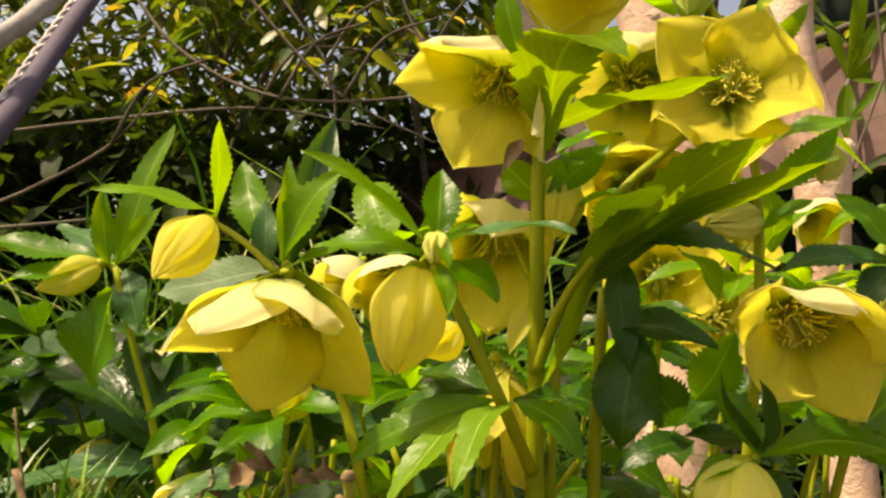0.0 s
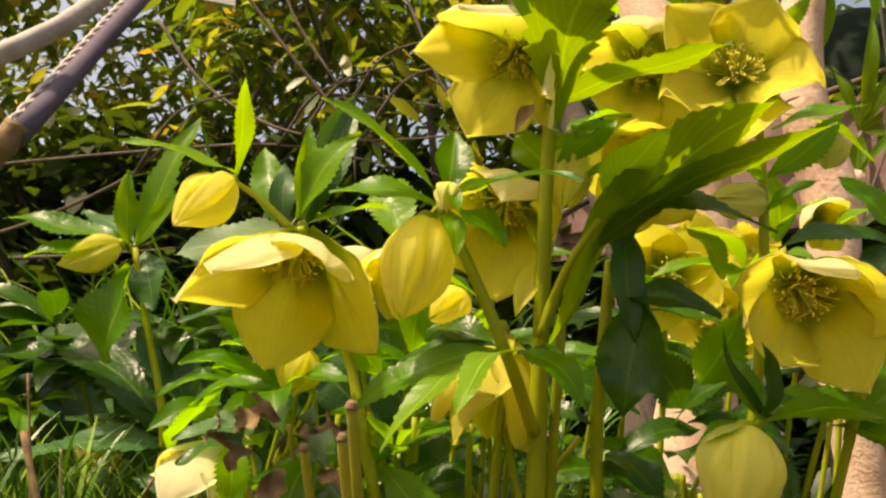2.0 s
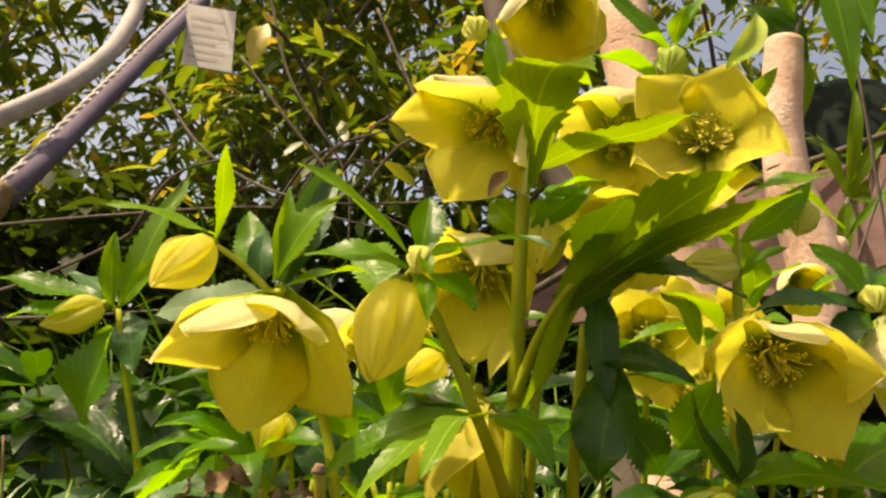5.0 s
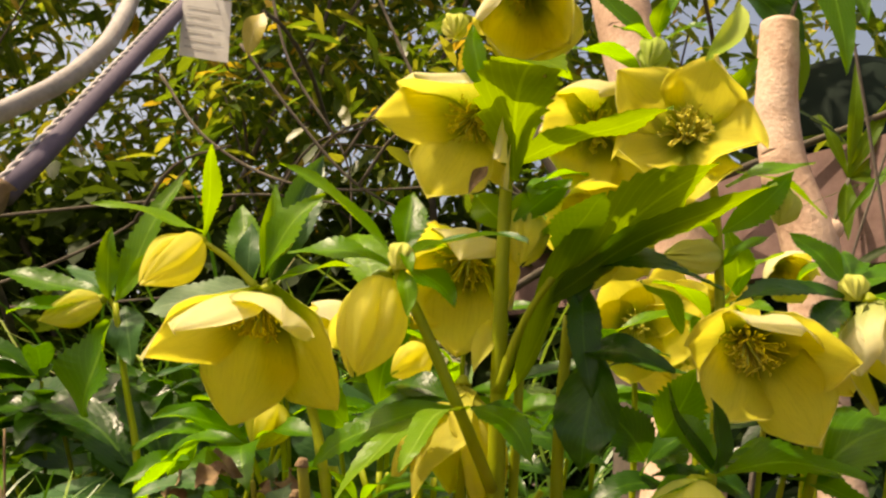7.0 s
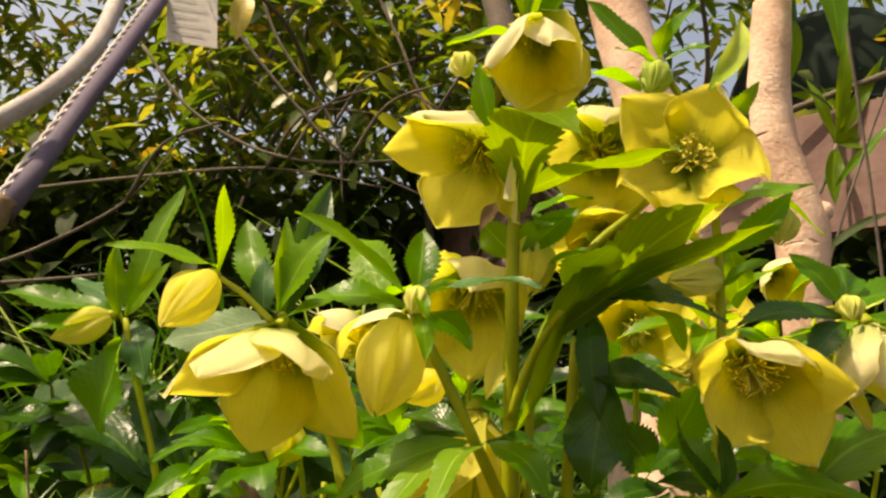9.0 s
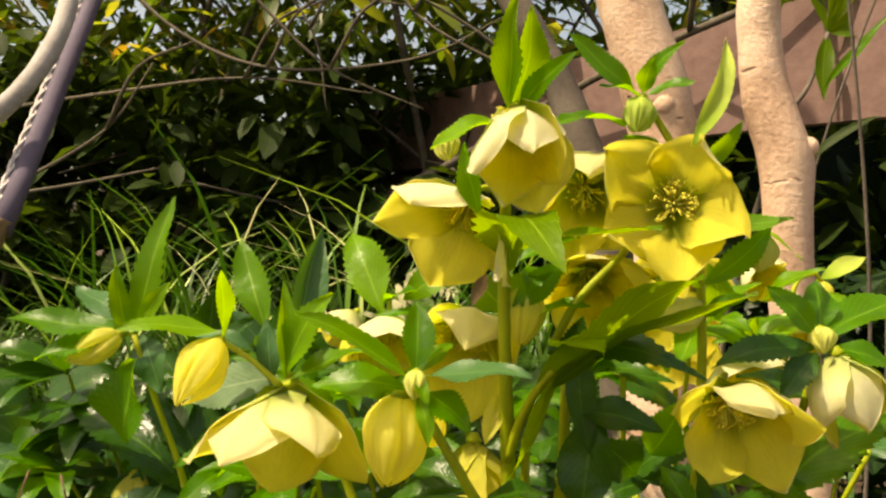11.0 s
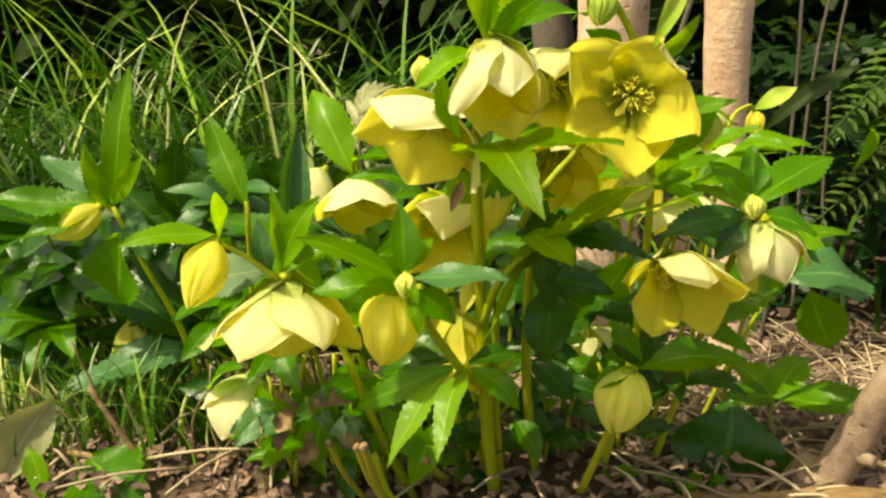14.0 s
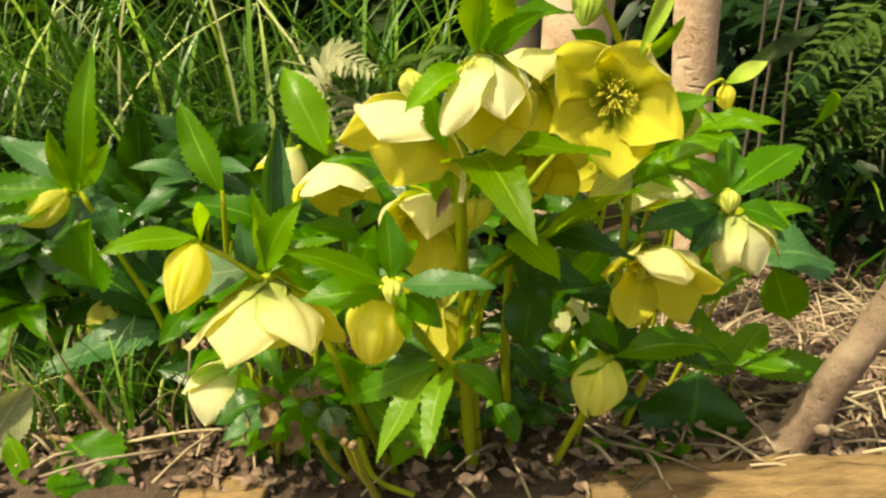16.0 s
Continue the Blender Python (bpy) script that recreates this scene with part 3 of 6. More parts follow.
def spaced(lo, hi, fine_lo, fine_hi, fine, coarse):
    out = [fine_lo + (fine_hi - fine_lo) * i / fine for i in range(fine + 1)]
    for i in range(1, coarse + 1):
        k = (i / coarse) ** 3
        out = [fine_lo + (lo - fine_lo) * k] + out + [fine_hi + (hi - fine_hi) * k]
    return out


xs = spaced(-400, 400, -0.9, 0.9, 90, 9)
ys = spaced(-400, 400, -0.1, 1.5, 80, 9)
verts = [Vector((x, y, ground_height(x, y))) for y in ys for x in xs]
nx = len(xs)
faces = [(j * nx + i, j * nx + i + 1, (j + 1) * nx + i + 1, (j + 1) * nx + i) for j in range(len(ys) - 1) for i in range(nx - 1)]
ground = part("ground", mesh_of(verts, faces), M_SOIL)
tagged(ground, "dark crumbly garden soil under dry litter", "ground", kind="structure")


def log_mesh(points, radius, seed, ends=True):
    """A rough split log with grooves along its length."""
    verts, faces, uvs = [], [], []
    line = smooth_line(points, 30)
    sides, n = 72, len(line)
    for i, p in enumerate(line):
        t = (line[min(i + 1, n - 1)] - line[max(i - 1, 0)]).normalized()
        a = t.cross(Vector((0, 0, 1))).normalized()
        b = a.cross(t)
        taper = 1.0 if 0 < i < n - 1 else 0.9
        for k in range(sides):
            w = 2 * math.pi * k / sides
            d = a * math.cos(w) + b * math.sin(w)
            g = 0.12 * noise.noise(Vector((w * 2.4, i * 0.05, seed))) + 0.10 * noise.noise(Vector((w * 7, i * 0.09, seed + 3))) + 0.06 * noise.noise(Vector((w * 15, i * 0.16, seed + 8))) + 0.035 * noise.noise(Vector((w * 34, i * 0.25, seed + 5)))
            verts.append(p + d * radius * taper * (1 + g) * (1.0 if b.dot(d) > 0 else 0.9))
            uvs.append((k / sides, i / n))
    for i in range(n - 1):
        for k in range(sides):
            k2 = (k + 1) % sides
            faces.append((i * sides + k, i * sides + k2, (i + 1) * sides + k2, (i + 1) * sides + k))
    faces.append(tuple(range(sides - 1, -1, -1)))
    faces.append(tuple((n - 1) * sides + k for k in range(sides)))
    return mesh_of(verts, faces, uvs)


tagged(part("edging_log", log_mesh([(0.104, 0.300, -0.030), (0.19, 0.296, -0.016), (0.29, 0.290, -0.010), (0.50, 0.280, -0.004)], 0.034, 2.0), M_LOG), "weathered tan timber log edging the flower bed", "log", "bed edging logs")
tagged(part("edging_log", log_mesh([(0.096, 0.292, -0.036), (0.0, 0.294, -0.036), (-0.065, 0.296, -0.036)], 0.030, 5.0), M_LOG), "half-buried timber log edging the bed", "log", "bed edging logs")
tagged(part("edging_log", log_mesh([(-0.072, 0.300, -0.022), (-0.12, 0.302, -0.024)], 0.026, 9.0), M_LOG), "short sawn log end at the bed edge", "log", "bed edging logs")

# ---- the hellebore clump ----
plant = empty("hellebore", (0.035, 0.31, 0.0), "flowering yellow hellebore clump with nodding cups and toothed leaves", "plant")
left = empty("hellebore", (-0.15, 0.385, -0.01), "small hellebore with pointed yellow buds beside the clump", "plant")
FRONT = (0, -1, 0.25)
UP = (0, -0.3, 1)

# main stem and its branches
stem(plant, [(0.042, 0.325, -0.01), (0.036, 0.305, 0.06), (0.033, 0.294, 0.125), (0.031, 0.290, 0.165), (0.030, 0.287, 0.200), (0.032, 0.262, 0.226), (0.034, 0.253, 0.247)], 0.0058, 0.0024)
stem(plant, [(0.033, 0.294, 0.118), (0.040, 0.288, 0.140), (0.050, 0.279, 0.158)], 0.0036, 0.0024)
stem(plant, [(0.046, 0.33, -0.01), (0.041, 0.315, 0.06), (0.040, 0.300, 0.125)], 0.0034, 0.0026)
stem(plant, [(0.050, 0.297, 0.165), (0.060, 0.294, 0.184), (0.078, 0.304, 0.203), (0.090, 0.3125, 0.216), (0.0965, 0.3090, 0.2225)], 0.0026, 0.0020)
stem(plant, [(0.030, 0.288, 0.196), (0.030, 0.296, 0.216), (0.024, 0.296, 0.227), (0.017, 0.288, 0.226)], 0.0022, 0.0018)
# star shoot
stem(plant, [(0.034, 0.294, 0.085), (0.025, 0.268, 0.107), (0.012, 0.258, 0.132), (0.001, 0.256, 0.150)], 0.0034, 0.0026)
stem(plant, [(0.001, 0.256, 0.150), (-0.002, 0.260, 0.153), (-0.005, 0.259, 0.147)], 0.0018, 0.0016)
# bell shoot
stem(plant, [(0.000, 0.320, -0.01), (-0.022, 0.304, 0.060), (-0.036, 0.306, 0.100), (-0.050, 0.300, 0.135), (-0.056, 0.284, 0.150)], 0.0036, 0.0026)
stem(plant, [(-0.057, 0.279, 0.146), (-0.070, 0.280, 0.156), (-0.083, 0.281, 0.163)], 0.0022, 0.0016)
# dark shoot behind the main stem and the shoot of the wide cup
stem(plant, [(0.066, 0.34, -0.01), (0.056, 0.315, 0.08), (0.056, 0.308, 0.150)], 0.0044, 0.0032)
stem(plant, [(0.100, 0.345, -0.02), (0.110, 0.325, 0.080), (0.113, 0.322, 0.150), (0.110, 0.322, 0.205), (0.100, 0.312, 0.240), (0.084, 0.312, 0.268)], 0.0036, 0.0022)
stem(plant, [(0.113, 0.322, 0.130), (0.121, 0.316, 0.152), (0.118, 0.310, 0.151)], 0.0022, 0.0018)
stem(plant, [(0.130, 0.355, -0.02), (0.146, 0.335, 0.085), (0.158, 0.318, 0.162)], 0.0034, 0.0024)
stem(plant, [(0.085, 0.325, -0.01), (0.098, 0.300, 0.060), (0.106, 0.292, 0.098)], 0.0034, 0.0024)
stem(plant, [(0.098, 0.40, -0.02), (0.100, 0.397, 0.050), (0.098, 0.394, 0.072)], 0.0028, 0.0020)
stem(plant, [(0.120, 0.46, -0.04), (0.126, 0.462, 0.08), (0.121, 0.453, 0.150)], 0.0030, 0.0022)
stem(plant, [(0.088, 0.42, -0.03), (0.090, 0.412, 0.09), (0.087, 0.405, 0.168)], 0.0030, 0.0020)
stem(plant, [(-0.02, 0.42, -0.02), (-0.035, 0.412, 0.09), (-0.040, 0.405, 0.172)], 0.0030, 0.0022)
stem(plant, [(-0.08, 0.345, -0.01), (-0.088, 0.336, 0.04), (-0.092, 0.332, 0.068)], 0.0028, 0.0020)
stem(plant, [(0.020, 0.335, -0.01), (0.020, 0.318, 0.08), (0.022, 0.309, 0.118)], 0.0030, 0.0022)
stem(plant, [(0.030, 0.300, 0.15), (0.018, 0.312, 0.172), (0.008, 0.312, 0.178)], 0.0020, 0.0016)

# flowers
shaped_flower(plant, (-0.0550, 0.2830, 0.1445), [(-0.0658, 0.2460, 0.1222), (-0.0887, 0.2692, 0.1144), (-0.0663, 0.2985, 0.0965), (-0.0255, 0.2883, 0.1055), (-0.0335, 0.2465, 0.1270)], (0.78, 0.72, 0.86, 0.80, 0.64), bulge=(0.12, 0.08, 0.08, 0.09, 0.11), cup=(0.32, 0.28, 0.2, 0.2, 0.32), stamens=90, stamen_size=0.024, label="nodding wide yellow bell", axis=(-0.05, -0.42, -0.9), wave=0.035, curls=(0.07, 0.07, 0.0, 0.03, 0.07), away=(None, None, (-0.05, 0.98, -0.2), (0.65, 0.70, -0.1), None))
shaped_flower(plant, (0.0165, 0.2860, 0.2210), [(-0.0010, 0.2520, 0.2190), (-0.0190, 0.2710, 0.2125), (0.0005, 0.2875, 0.1875), (0.0310, 0.2790, 0.1890), (0.0310, 0.2570, 0.1920)], (1.12, 0.62, 0.92, 0.55, 0.50), M_PETAL_PALE, bulge=(0.17, 0.06, 0.06, 0.10, 0.14), cup=(0.20, 0.15, 0.20, 0.3, 0.3), stamens=90, stamen_size=0.018, label="nodding pale yellow cup with a broad upper sepal", axis=(-0.20, -0.70, -0.68), curls=(0.02, 0.02, 0.03, 0, 0), away=((0.10, -0.05, 1.0), (-0.30, 0.92, 0.15), (0.0, 0.9, -0.3), (0.9, 0.4, 0.0), (0.97, 0.1, 0.2)), wave=0.045)
shaped_flower(plant, (0.0965, 0.3050, 0.2225), [(0.1035, 0.2830, 0.2460), (0.0690, 0.2880, 0.2425), (0.0690, 0.2925, 0.2090), (0.0975, 0.2850, 0.1925), (0.1160, 0.2780, 0.2125)], (0.92, 0.98, 0.92, 0.92, 0.86), bulge=(0.05, 0.02, 0.02, 0.04, 0.06), cup=0.06, stamens=95, stamen_size=0.018, label="wide open flower with green-shaded heart", axis=(-0.10, -0.98, 0.12), wave=0.10, curls=(0.02, 0, 0, 0.04, 0.10))
shaped_flower(plant, (0.1195, 0.3080, 0.1465), [(0.1315, 0.2765, 0.1455), (0.0985, 0.2930, 0.1390), (0.1100, 0.2890, 0.1145), (0.1425, 0.3000, 0.1105), (0.1515, 0.2880, 0.1375)], (1.02, 0.88, 0.90, 0.86, 0.90), bulge=(0.18, 0.10, 0.05, 0.04, 0.06), cup=(0.25, 0.15, 0.12, 0.10, 0.14), stamens=95, stamen_size=0.021, label="wide open flower with a curled upper sepal", axis=(0.05, -0.80, -0.60), away=((0.1, 0.08, 0.99),), wave=0.08)
shaped_flower(plant, (0.0350, 0.2480, 0.2515), [(0.0225, 0.2298, 0.2280), (0.0425, 0.2265, 0.2350), (0.0510, 0.2400, 0.2260), (0.0440, 0.2430, 0.2160), (0.0320, 0.2420, 0.2175)], (0.84, 0.74, 1.0, 1.0, 0.84), M_PETAL_PALE, bulge=0.12, cup=0.30, stamens=60, stamen_size=0.015, label="half-open nodding cup at the stem's top", axis=(-0.15, -0.6, -0.78), wave=0.045, away=((-0.75, -0.25, 0.6), (0.1, -0.38, 0.92), (0.7, 0.65, 0.2), (0.3, 0.95, -0.1), (-0.4, 0.9, -0.1)))
shaped_flower(plant, (0.0620, 0.3160, 0.2300), [(0.062, 0.288, 0.232), (0.040, 0.302, 0.222), (0.056, 0.306, 0.198), (0.082, 0.304, 0.206), (0.084, 0.300, 0.230)], (1.1, 0.95, 0.95, 0.95, 0.9), bulge=(0.42, 0.14, 0.10, 0.10, 0.2), cup=0.2, stamens=60, stamen_size=0.018, label="nodding cup behind the leaves", axis=(0, -0.9, -0.43))
shaped_flower(plant, (0.1630, 0.3110, 0.1640), [(0.1868, 0.3120, 0.1402), (0.1720, 0.3000, 0.1365), (0.1560, 0.3030, 0.1360), (0.1659, 0.3171, 0.1245), (0.1800, 0.3220, 0.1300)], (0.62, 0.64, 0.64, 0.66, 0.66), M_PETAL_PALE, bulge=0.15, cup=0.22, stamens=0, label="half-closed pale nodding cup", wave=0.04)
flower(plant, (0.1210, 0.4470, 0.1480), (-0.15, -0.98, -0.05), 0.030, 84, 60, 14, width=1.25, stamens=60, label="bright cup in the background")
flower(plant, (0.0870, 0.4010, 0.1650), (0.05, -0.98, -0.15), 0.027, 82, 58, 30, width=1.25, stamens=60)
flower(plant, (0.1050, 0.4200, 0.1800), (-0.05, -0.98, 0.10), 0.021, 80, 52, 5, width=1.25, stamens=40)
flower(plant, (0.1330, 0.4300, 0.1820), (0.15, -0.90, 0.30), 0.019, 78, 42, 35, width=1.25, stamens=30)
shaped_flower(plant, (0.0150, 0.3120, 0.1720), [(-0.004, 0.292, 0.160), (0.000, 0.298, 0.142), (0.016, 0.300, 0.131), (0.034, 0.304, 0.150), (0.016, 0.284, 0.163)], (0.95, 1.0, 1.05, 0.9, 0.95), bulge=(0.30, 0.14, 0.10, 0.14, 0.38), cup=0.25, stamens=60, stamen_size=0.022, label="broad yellow cup behind the stem", axis=(-0.05, -0.8, -0.6))
flower(plant, (-0.0360, 0.3880, 0.1570), (0.10, -0.55, -0.84), 0.034, 72, 24, 36, M_PETAL_PALE, width=1.3, stamens=50)
flower(plant, (-0.0620, 0.4050, 0.1590), (-0.50, -0.40, -0.78), 0.026, 66, 10, 36, M_PETAL_PALE, width=1.3, stamens=0)
shaped_flower(plant, (-0.0920, 0.3320, 0.0670), [(-0.1180, 0.3264, 0.0497), (-0.104, 0.312, 0.040), (-0.084, 0.316, 0.032), (-0.082, 0.334, 0.036), (-0.106, 0.344, 0.040)], (0.8, 0.9, 0.8, 0.9, 0.9), M_PETAL_PALE, bulge=0.20, cup=0.30, stamens=30, label="low pale cup turned sideways")
shaped_flower(plant, (0.0970, 0.4050, 0.0680), [(0.094, 0.390, 0.030), (0.126, 0.392, 0.047), (0.080, 0.397, 0.040), (0.110, 0.414, 0.036), (0.088, 0.418, 0.038)], (0.95, 0.55, 0.7, 0.8, 0.8), M_PETAL_PALE, bulge=0.14, cup=0.25, stamens=0, label="low cream cup with a spread sepal")
shaped_flower(plant, (0.0180, 0.3100, 0.1200), [(0.007, 0.294, 0.078), (0.029, 0.298, 0.079), (-0.003, 0.300, 0.085), (0.036, 0.310, 0.085), (0.016, 0.320, 0.080)], 0.7, (M_BUD, SKIN_IN), bulge=0.16, cup=0.45, stamens=0, label="low yellow bell hidden by leaves")
flower(plant, (0.0650, 0.3200, 0.1900), (0.10, -0.80, -0.60), 0.028, 70, 34, 15, width=1.25, stamens=30)
flower(plant, (0.1490, 0.3900, 0.1480), (0.10, -0.50, -0.86), 0.030, 74, 22, 5, M_PETAL_PALE, width=1.3, stamens=0)
flower(plant, (0.1850, 0.4460, 0.1640), (0.15, -0.50, -0.86), 0.026, 70, 15, 25, M_PETAL_PALE, width=1.2, stamens=0)
flower(plant, (0.1500, 0.3900, 0.1950), (0.35, -0.70, -0.60), 0.022, 60, 10, 5, M_PETAL_PALE, width=1.2, stamens=0)
stem(plant, [(0.180, 0.47, -0.05), (0.186, 0.466, 0.08), (0.186, 0.452, 0.174), (0.200, 0.462, 0.190), (0.207, 0.466, 0.186)], 0.0026, 0.0016)
bud(plant, (0.2065, 0.4680, 0.1860), (0.2100, 0.4640, 0.1690), 0.0110)
leaf(plant, (0.207, 0.468, 0.187), (0.232, 0.468, 0.201), 0.0120, M_PALE_BRACT, name="bract", facing=(0, -0.7, 0.7), bow=0.08, teeth=0)

# buds
bud(plant, (-0.0840, 0.2810, 0.1630), (-0.0910, 0.2590, 0.1405), 0.0165, label="plump yellow bud")
bud(plant, (-0.0045, 0.2590, 0.1490), (-0.0085, 0.2565, 0.1155), 0.0208, label="hanging fat yellow bud", blunt=0.62)
bud(plant, (0.1120, 0.3220, 0.1800), (0.0890, 0.3010, 0.1740), 0.0130, M_PETAL_GREEN)
bud(plant, (0.0835, 0.3100, 0.2660), (0.0810, 0.3030, 0.2510), 0.0120, M_PALE_BRACT)
bud(plant, (0.1020, 0.2920, 0.0950), (0.0975, 0.2860, 0.0640), 0.0225, M_BUD_LEMON, label="round lemon-yellow bud", blunt=0.55)
bud(plant, (0.0050, 0.3040, 0.1320), (-0.0080, 0.3000, 0.1210), 0.0135)
bud(plant, (0.0385, 0.2980, 0.1880), (0.0370, 0.2930, 0.1640), 0.0150, blunt=0.6)
bud(plant, (0.0020, 0.2545, 0.1595), (0.0020, 0.2490, 0.1500), 0.0078, M_PETAL_GREEN)
leaf(plant, (0.0025, 0.254, 0.158), (0.0075, 0.2475, 0.1480), 0.0048, M_BRACT, name="bract", facing=(0.3, -0.9, 0.3), bow=0.15, fold=0.4, teeth=0.5)
bud(plant, (0.1580, 0.3160, 0.1740), (0.1580, 0.3100, 0.1640), 0.0095, M_PETAL_GREEN)
bud(plant, (-0.0550, 0.2860, 0.1600), (-0.0530, 0.2840, 0.1760), 0.0090, M_PETAL_GREEN)
bud(plant, (-0.0660, 0.3400, 0.1080), (-0.0700, 0.3350, 0.0870), 0.0170, label="low yellow bud")
stem(plant, [(-0.050, 0.350, -0.01), (-0.058, 0.346, 0.07), (-0.066, 0.341, 0.108)], 0.0024, 0.0018)
bud(plant, (0.1390, 0.3280, 0.2110), (0.1350, 0.3240, 0.1950), 0.0110, M_PETAL_GREEN)
bud(plant, (0.0100, 0.2560, 0.2440), (0.0120, 0.2510, 0.2340), 0.0085, M_PETAL_GREEN)

# leaves round the bell shoot
leaf(plant, (-0.083, 0.281, 0.166), (-0.117, 0.259, 0.169), 0.013, M_BRACT, facing=(0.1, -0.5, 0.9), bow=0.05, fold=0.1)
leaf(plant, (-0.082, 0.280, 0.164), (-0.073, 0.256, 0.193), 0.0080, M_BRACT, facing=(0.75, -0.7, 0.1), bow=-0.06, fold=0.5, twist=0.9)
# green leaf whose grey is sky reflection put into the colour
leaf(plant, (-0.0620, 0.290, 0.1475), (-0.1100, 0.298, 0.1365), 0.0200, M_SHEEN_DRY, facing=(-0.10, -0.86, 0.46), bow=0.05, fold=0.05, teeth=0.6, twist=0.1)
leaf(plant, (-0.057, 0.290, 0.150), (-0.0506, 0.3095, 0.2102), 0.0155, M_GLAUC, facing=(0.7, -0.8, 0.1), bow=0.06, fold=0.9, teeth=0.4, twist=0.1, label="grey-green leaf folded along its midrib")
leaf(plant, (-0.056, 0.279, 0.150), (-0.037, 0.280, 0.184), 0.015, M_BRACT, facing=(-0.3, -1, 0.1), bow=0.06, fold=0.3)
leaf(plant, (-0.055, 0.279, 0.150), (-0.058, 0.283, 0.188), 0.0085, M_BRACT, facing=(0.6, -1, 0), bow=0.05, fold=0.5, teeth=0.3)
leaf(plant, (-0.062, 0.281, 0.147), (-0.066, 0.285, 0.172), 0.010, M_GLAUC, facing=(0.2, -1, 0.3), fold=0.2)
leaf(plant, (-0.054, 0.281, 0.148), (-0.024, 0.292, 0.160), 0.014, M_BRACT, facing=UP, bow=0.05)

# star of leaves over the fat bud
leaf(plant, (-0.001, 0.257, 0.155), (-0.038, 0.238, 0.180), 0.0125, M_BRACT, facing=(0.3, -0.5, 0.9), bow=0.06, fold=0.25)
leaf(plant, (-0.002, 0.255, 0.153), (-0.035, 0.249, 0.153), 0.0155, M_LEAF, facing=(0.1, -0.6, 0.8), bow=0.08, fold=0.15)
leaf(plant, (0.001, 0.258, 0.157), (-0.001, 0.271, 0.183), 0.0125, M_LEAF, facing=(0.2, -1, 0.2), bow=0.04, fold=0.4)
leaf(plant, (0.003, 0.255, 0.156), (0.043, 0.245, 0.161), 0.0145, M_GLAUC, facing=(0, -0.35, 1), bow=0.08, fold=0.2)
leaf(plant, (0.004, 0.255, 0.152), (0.022, 0.249, 0.140), 0.0135, M_LEAF, facing=(0.2, -0.6, 0.8), bow=0.10, fold=0.2)
leaf(plant, (0.003, 0.252, 0.151), (0.008, 0.246, 0.135), 0.0065, M_BRACT, facing=(0.3, -1, 0.2), bow=0.05)
leaf(plant, (0.001, 0.260, 0.156), (0.012, 0.278, 0.166), 0.010, M_BRACT, facing=UP, bow=0.05)

# main stem leaves
leaf(plant, (0.032, 0.288, 0.203), (0.086, 0.256, 0.211), 0.0200, M_BIG, facing=(0, -0.10, 1), bow=0.04, fold=0.12)
leaf(plant, (0.033, 0.287, 0.194), (0.0524, 0.206, 0.199), 0.026, M_BIG, facing=(-0.15, 0.10, 1), bow=0.22, fold=0.12)
leaf(plant, (0.044, 0.284, 0.148), (0.101, 0.262, 0.196), 0.030, M_BIG, teeth=0.7, facing=(0.0, 0.35, 0.93), bow=0.02, fold=0.10, broad=0.95)
leaf(plant, (0.034, 0.292, 0.110), (0.066, 0.274, 0.178), 0.014, M_BIG, name="leaf_sheath", facing=(-0.4, 0.2, 0.9), bow=0.02, fold=0.25, teeth=0, broad=1.0)
leaf(plant, (0.045, 0.284, 0.148), (0.120, 0.264, 0.190), 0.016, M_BIG, facing=(0.1, 0.3, 0.95), bow=0.05, fold=0.12, teeth=0.6)
leaf(plant, (0.048, 0.296, 0.162), (0.106, 0.276, 0.157), 0.0170, M_DARK, facing=(0, -0.6, 0.8), bow=0.12, fold=0.12)
leaf(plant, (0.052, 0.284, 0.166), (0.0655, 0.2296, 0.1713), 0.0170, M_BRACT, facing=(0, -0.4, 0.9), bow=0.06, fold=0.1)
leaf(plant, (0.060, 0.306, 0.137), (0.0945, 0.300, 0.1315), 0.0150, M_DARK, facing=(0, -0.75, 0.65), bow=0.10, teeth=0.4)
leaf(plant, (0.060, 0.308, 0.165), (0.066, 0.303, 0.120), 0.013, M_DARK, facing=(0.2, -1, 0.1), bow=0.05, teeth=0.3)
# broad leaf behind the main stem; M_DARK carries its shadow
leaf(plant, (0.069, 0.308, 0.137), (0.064, 0.303, 0.094), 0.024, M_DARK, facing=(-0.2, -1, 0.2), bow=0.08, fold=0.12, teeth=0.25, broad=1.15, wave=0.12)
leaf(plant, (0.057, 0.306, 0.152), (0.062, 0.304, 0.176), 0.012, M_DARK, facing=FRONT, bow=0.05)
leaf(plant, (0.034, 0.290, 0.180), (0.054, 0.292, 0.199), 0.012, M_LEAF, facing=(0, -1, 0.1), bow=0.05)
leaf(plant, (0.032, 0.292, 0.178), (0.018, 0.296, 0.192), 0.015, M_BRACT, facing=FRONT)
leaf(plant, (0.030, 0.292, 0.182), (0.045, 0.300, 0.186), 0.017, M_BRACT, facing=FRONT)
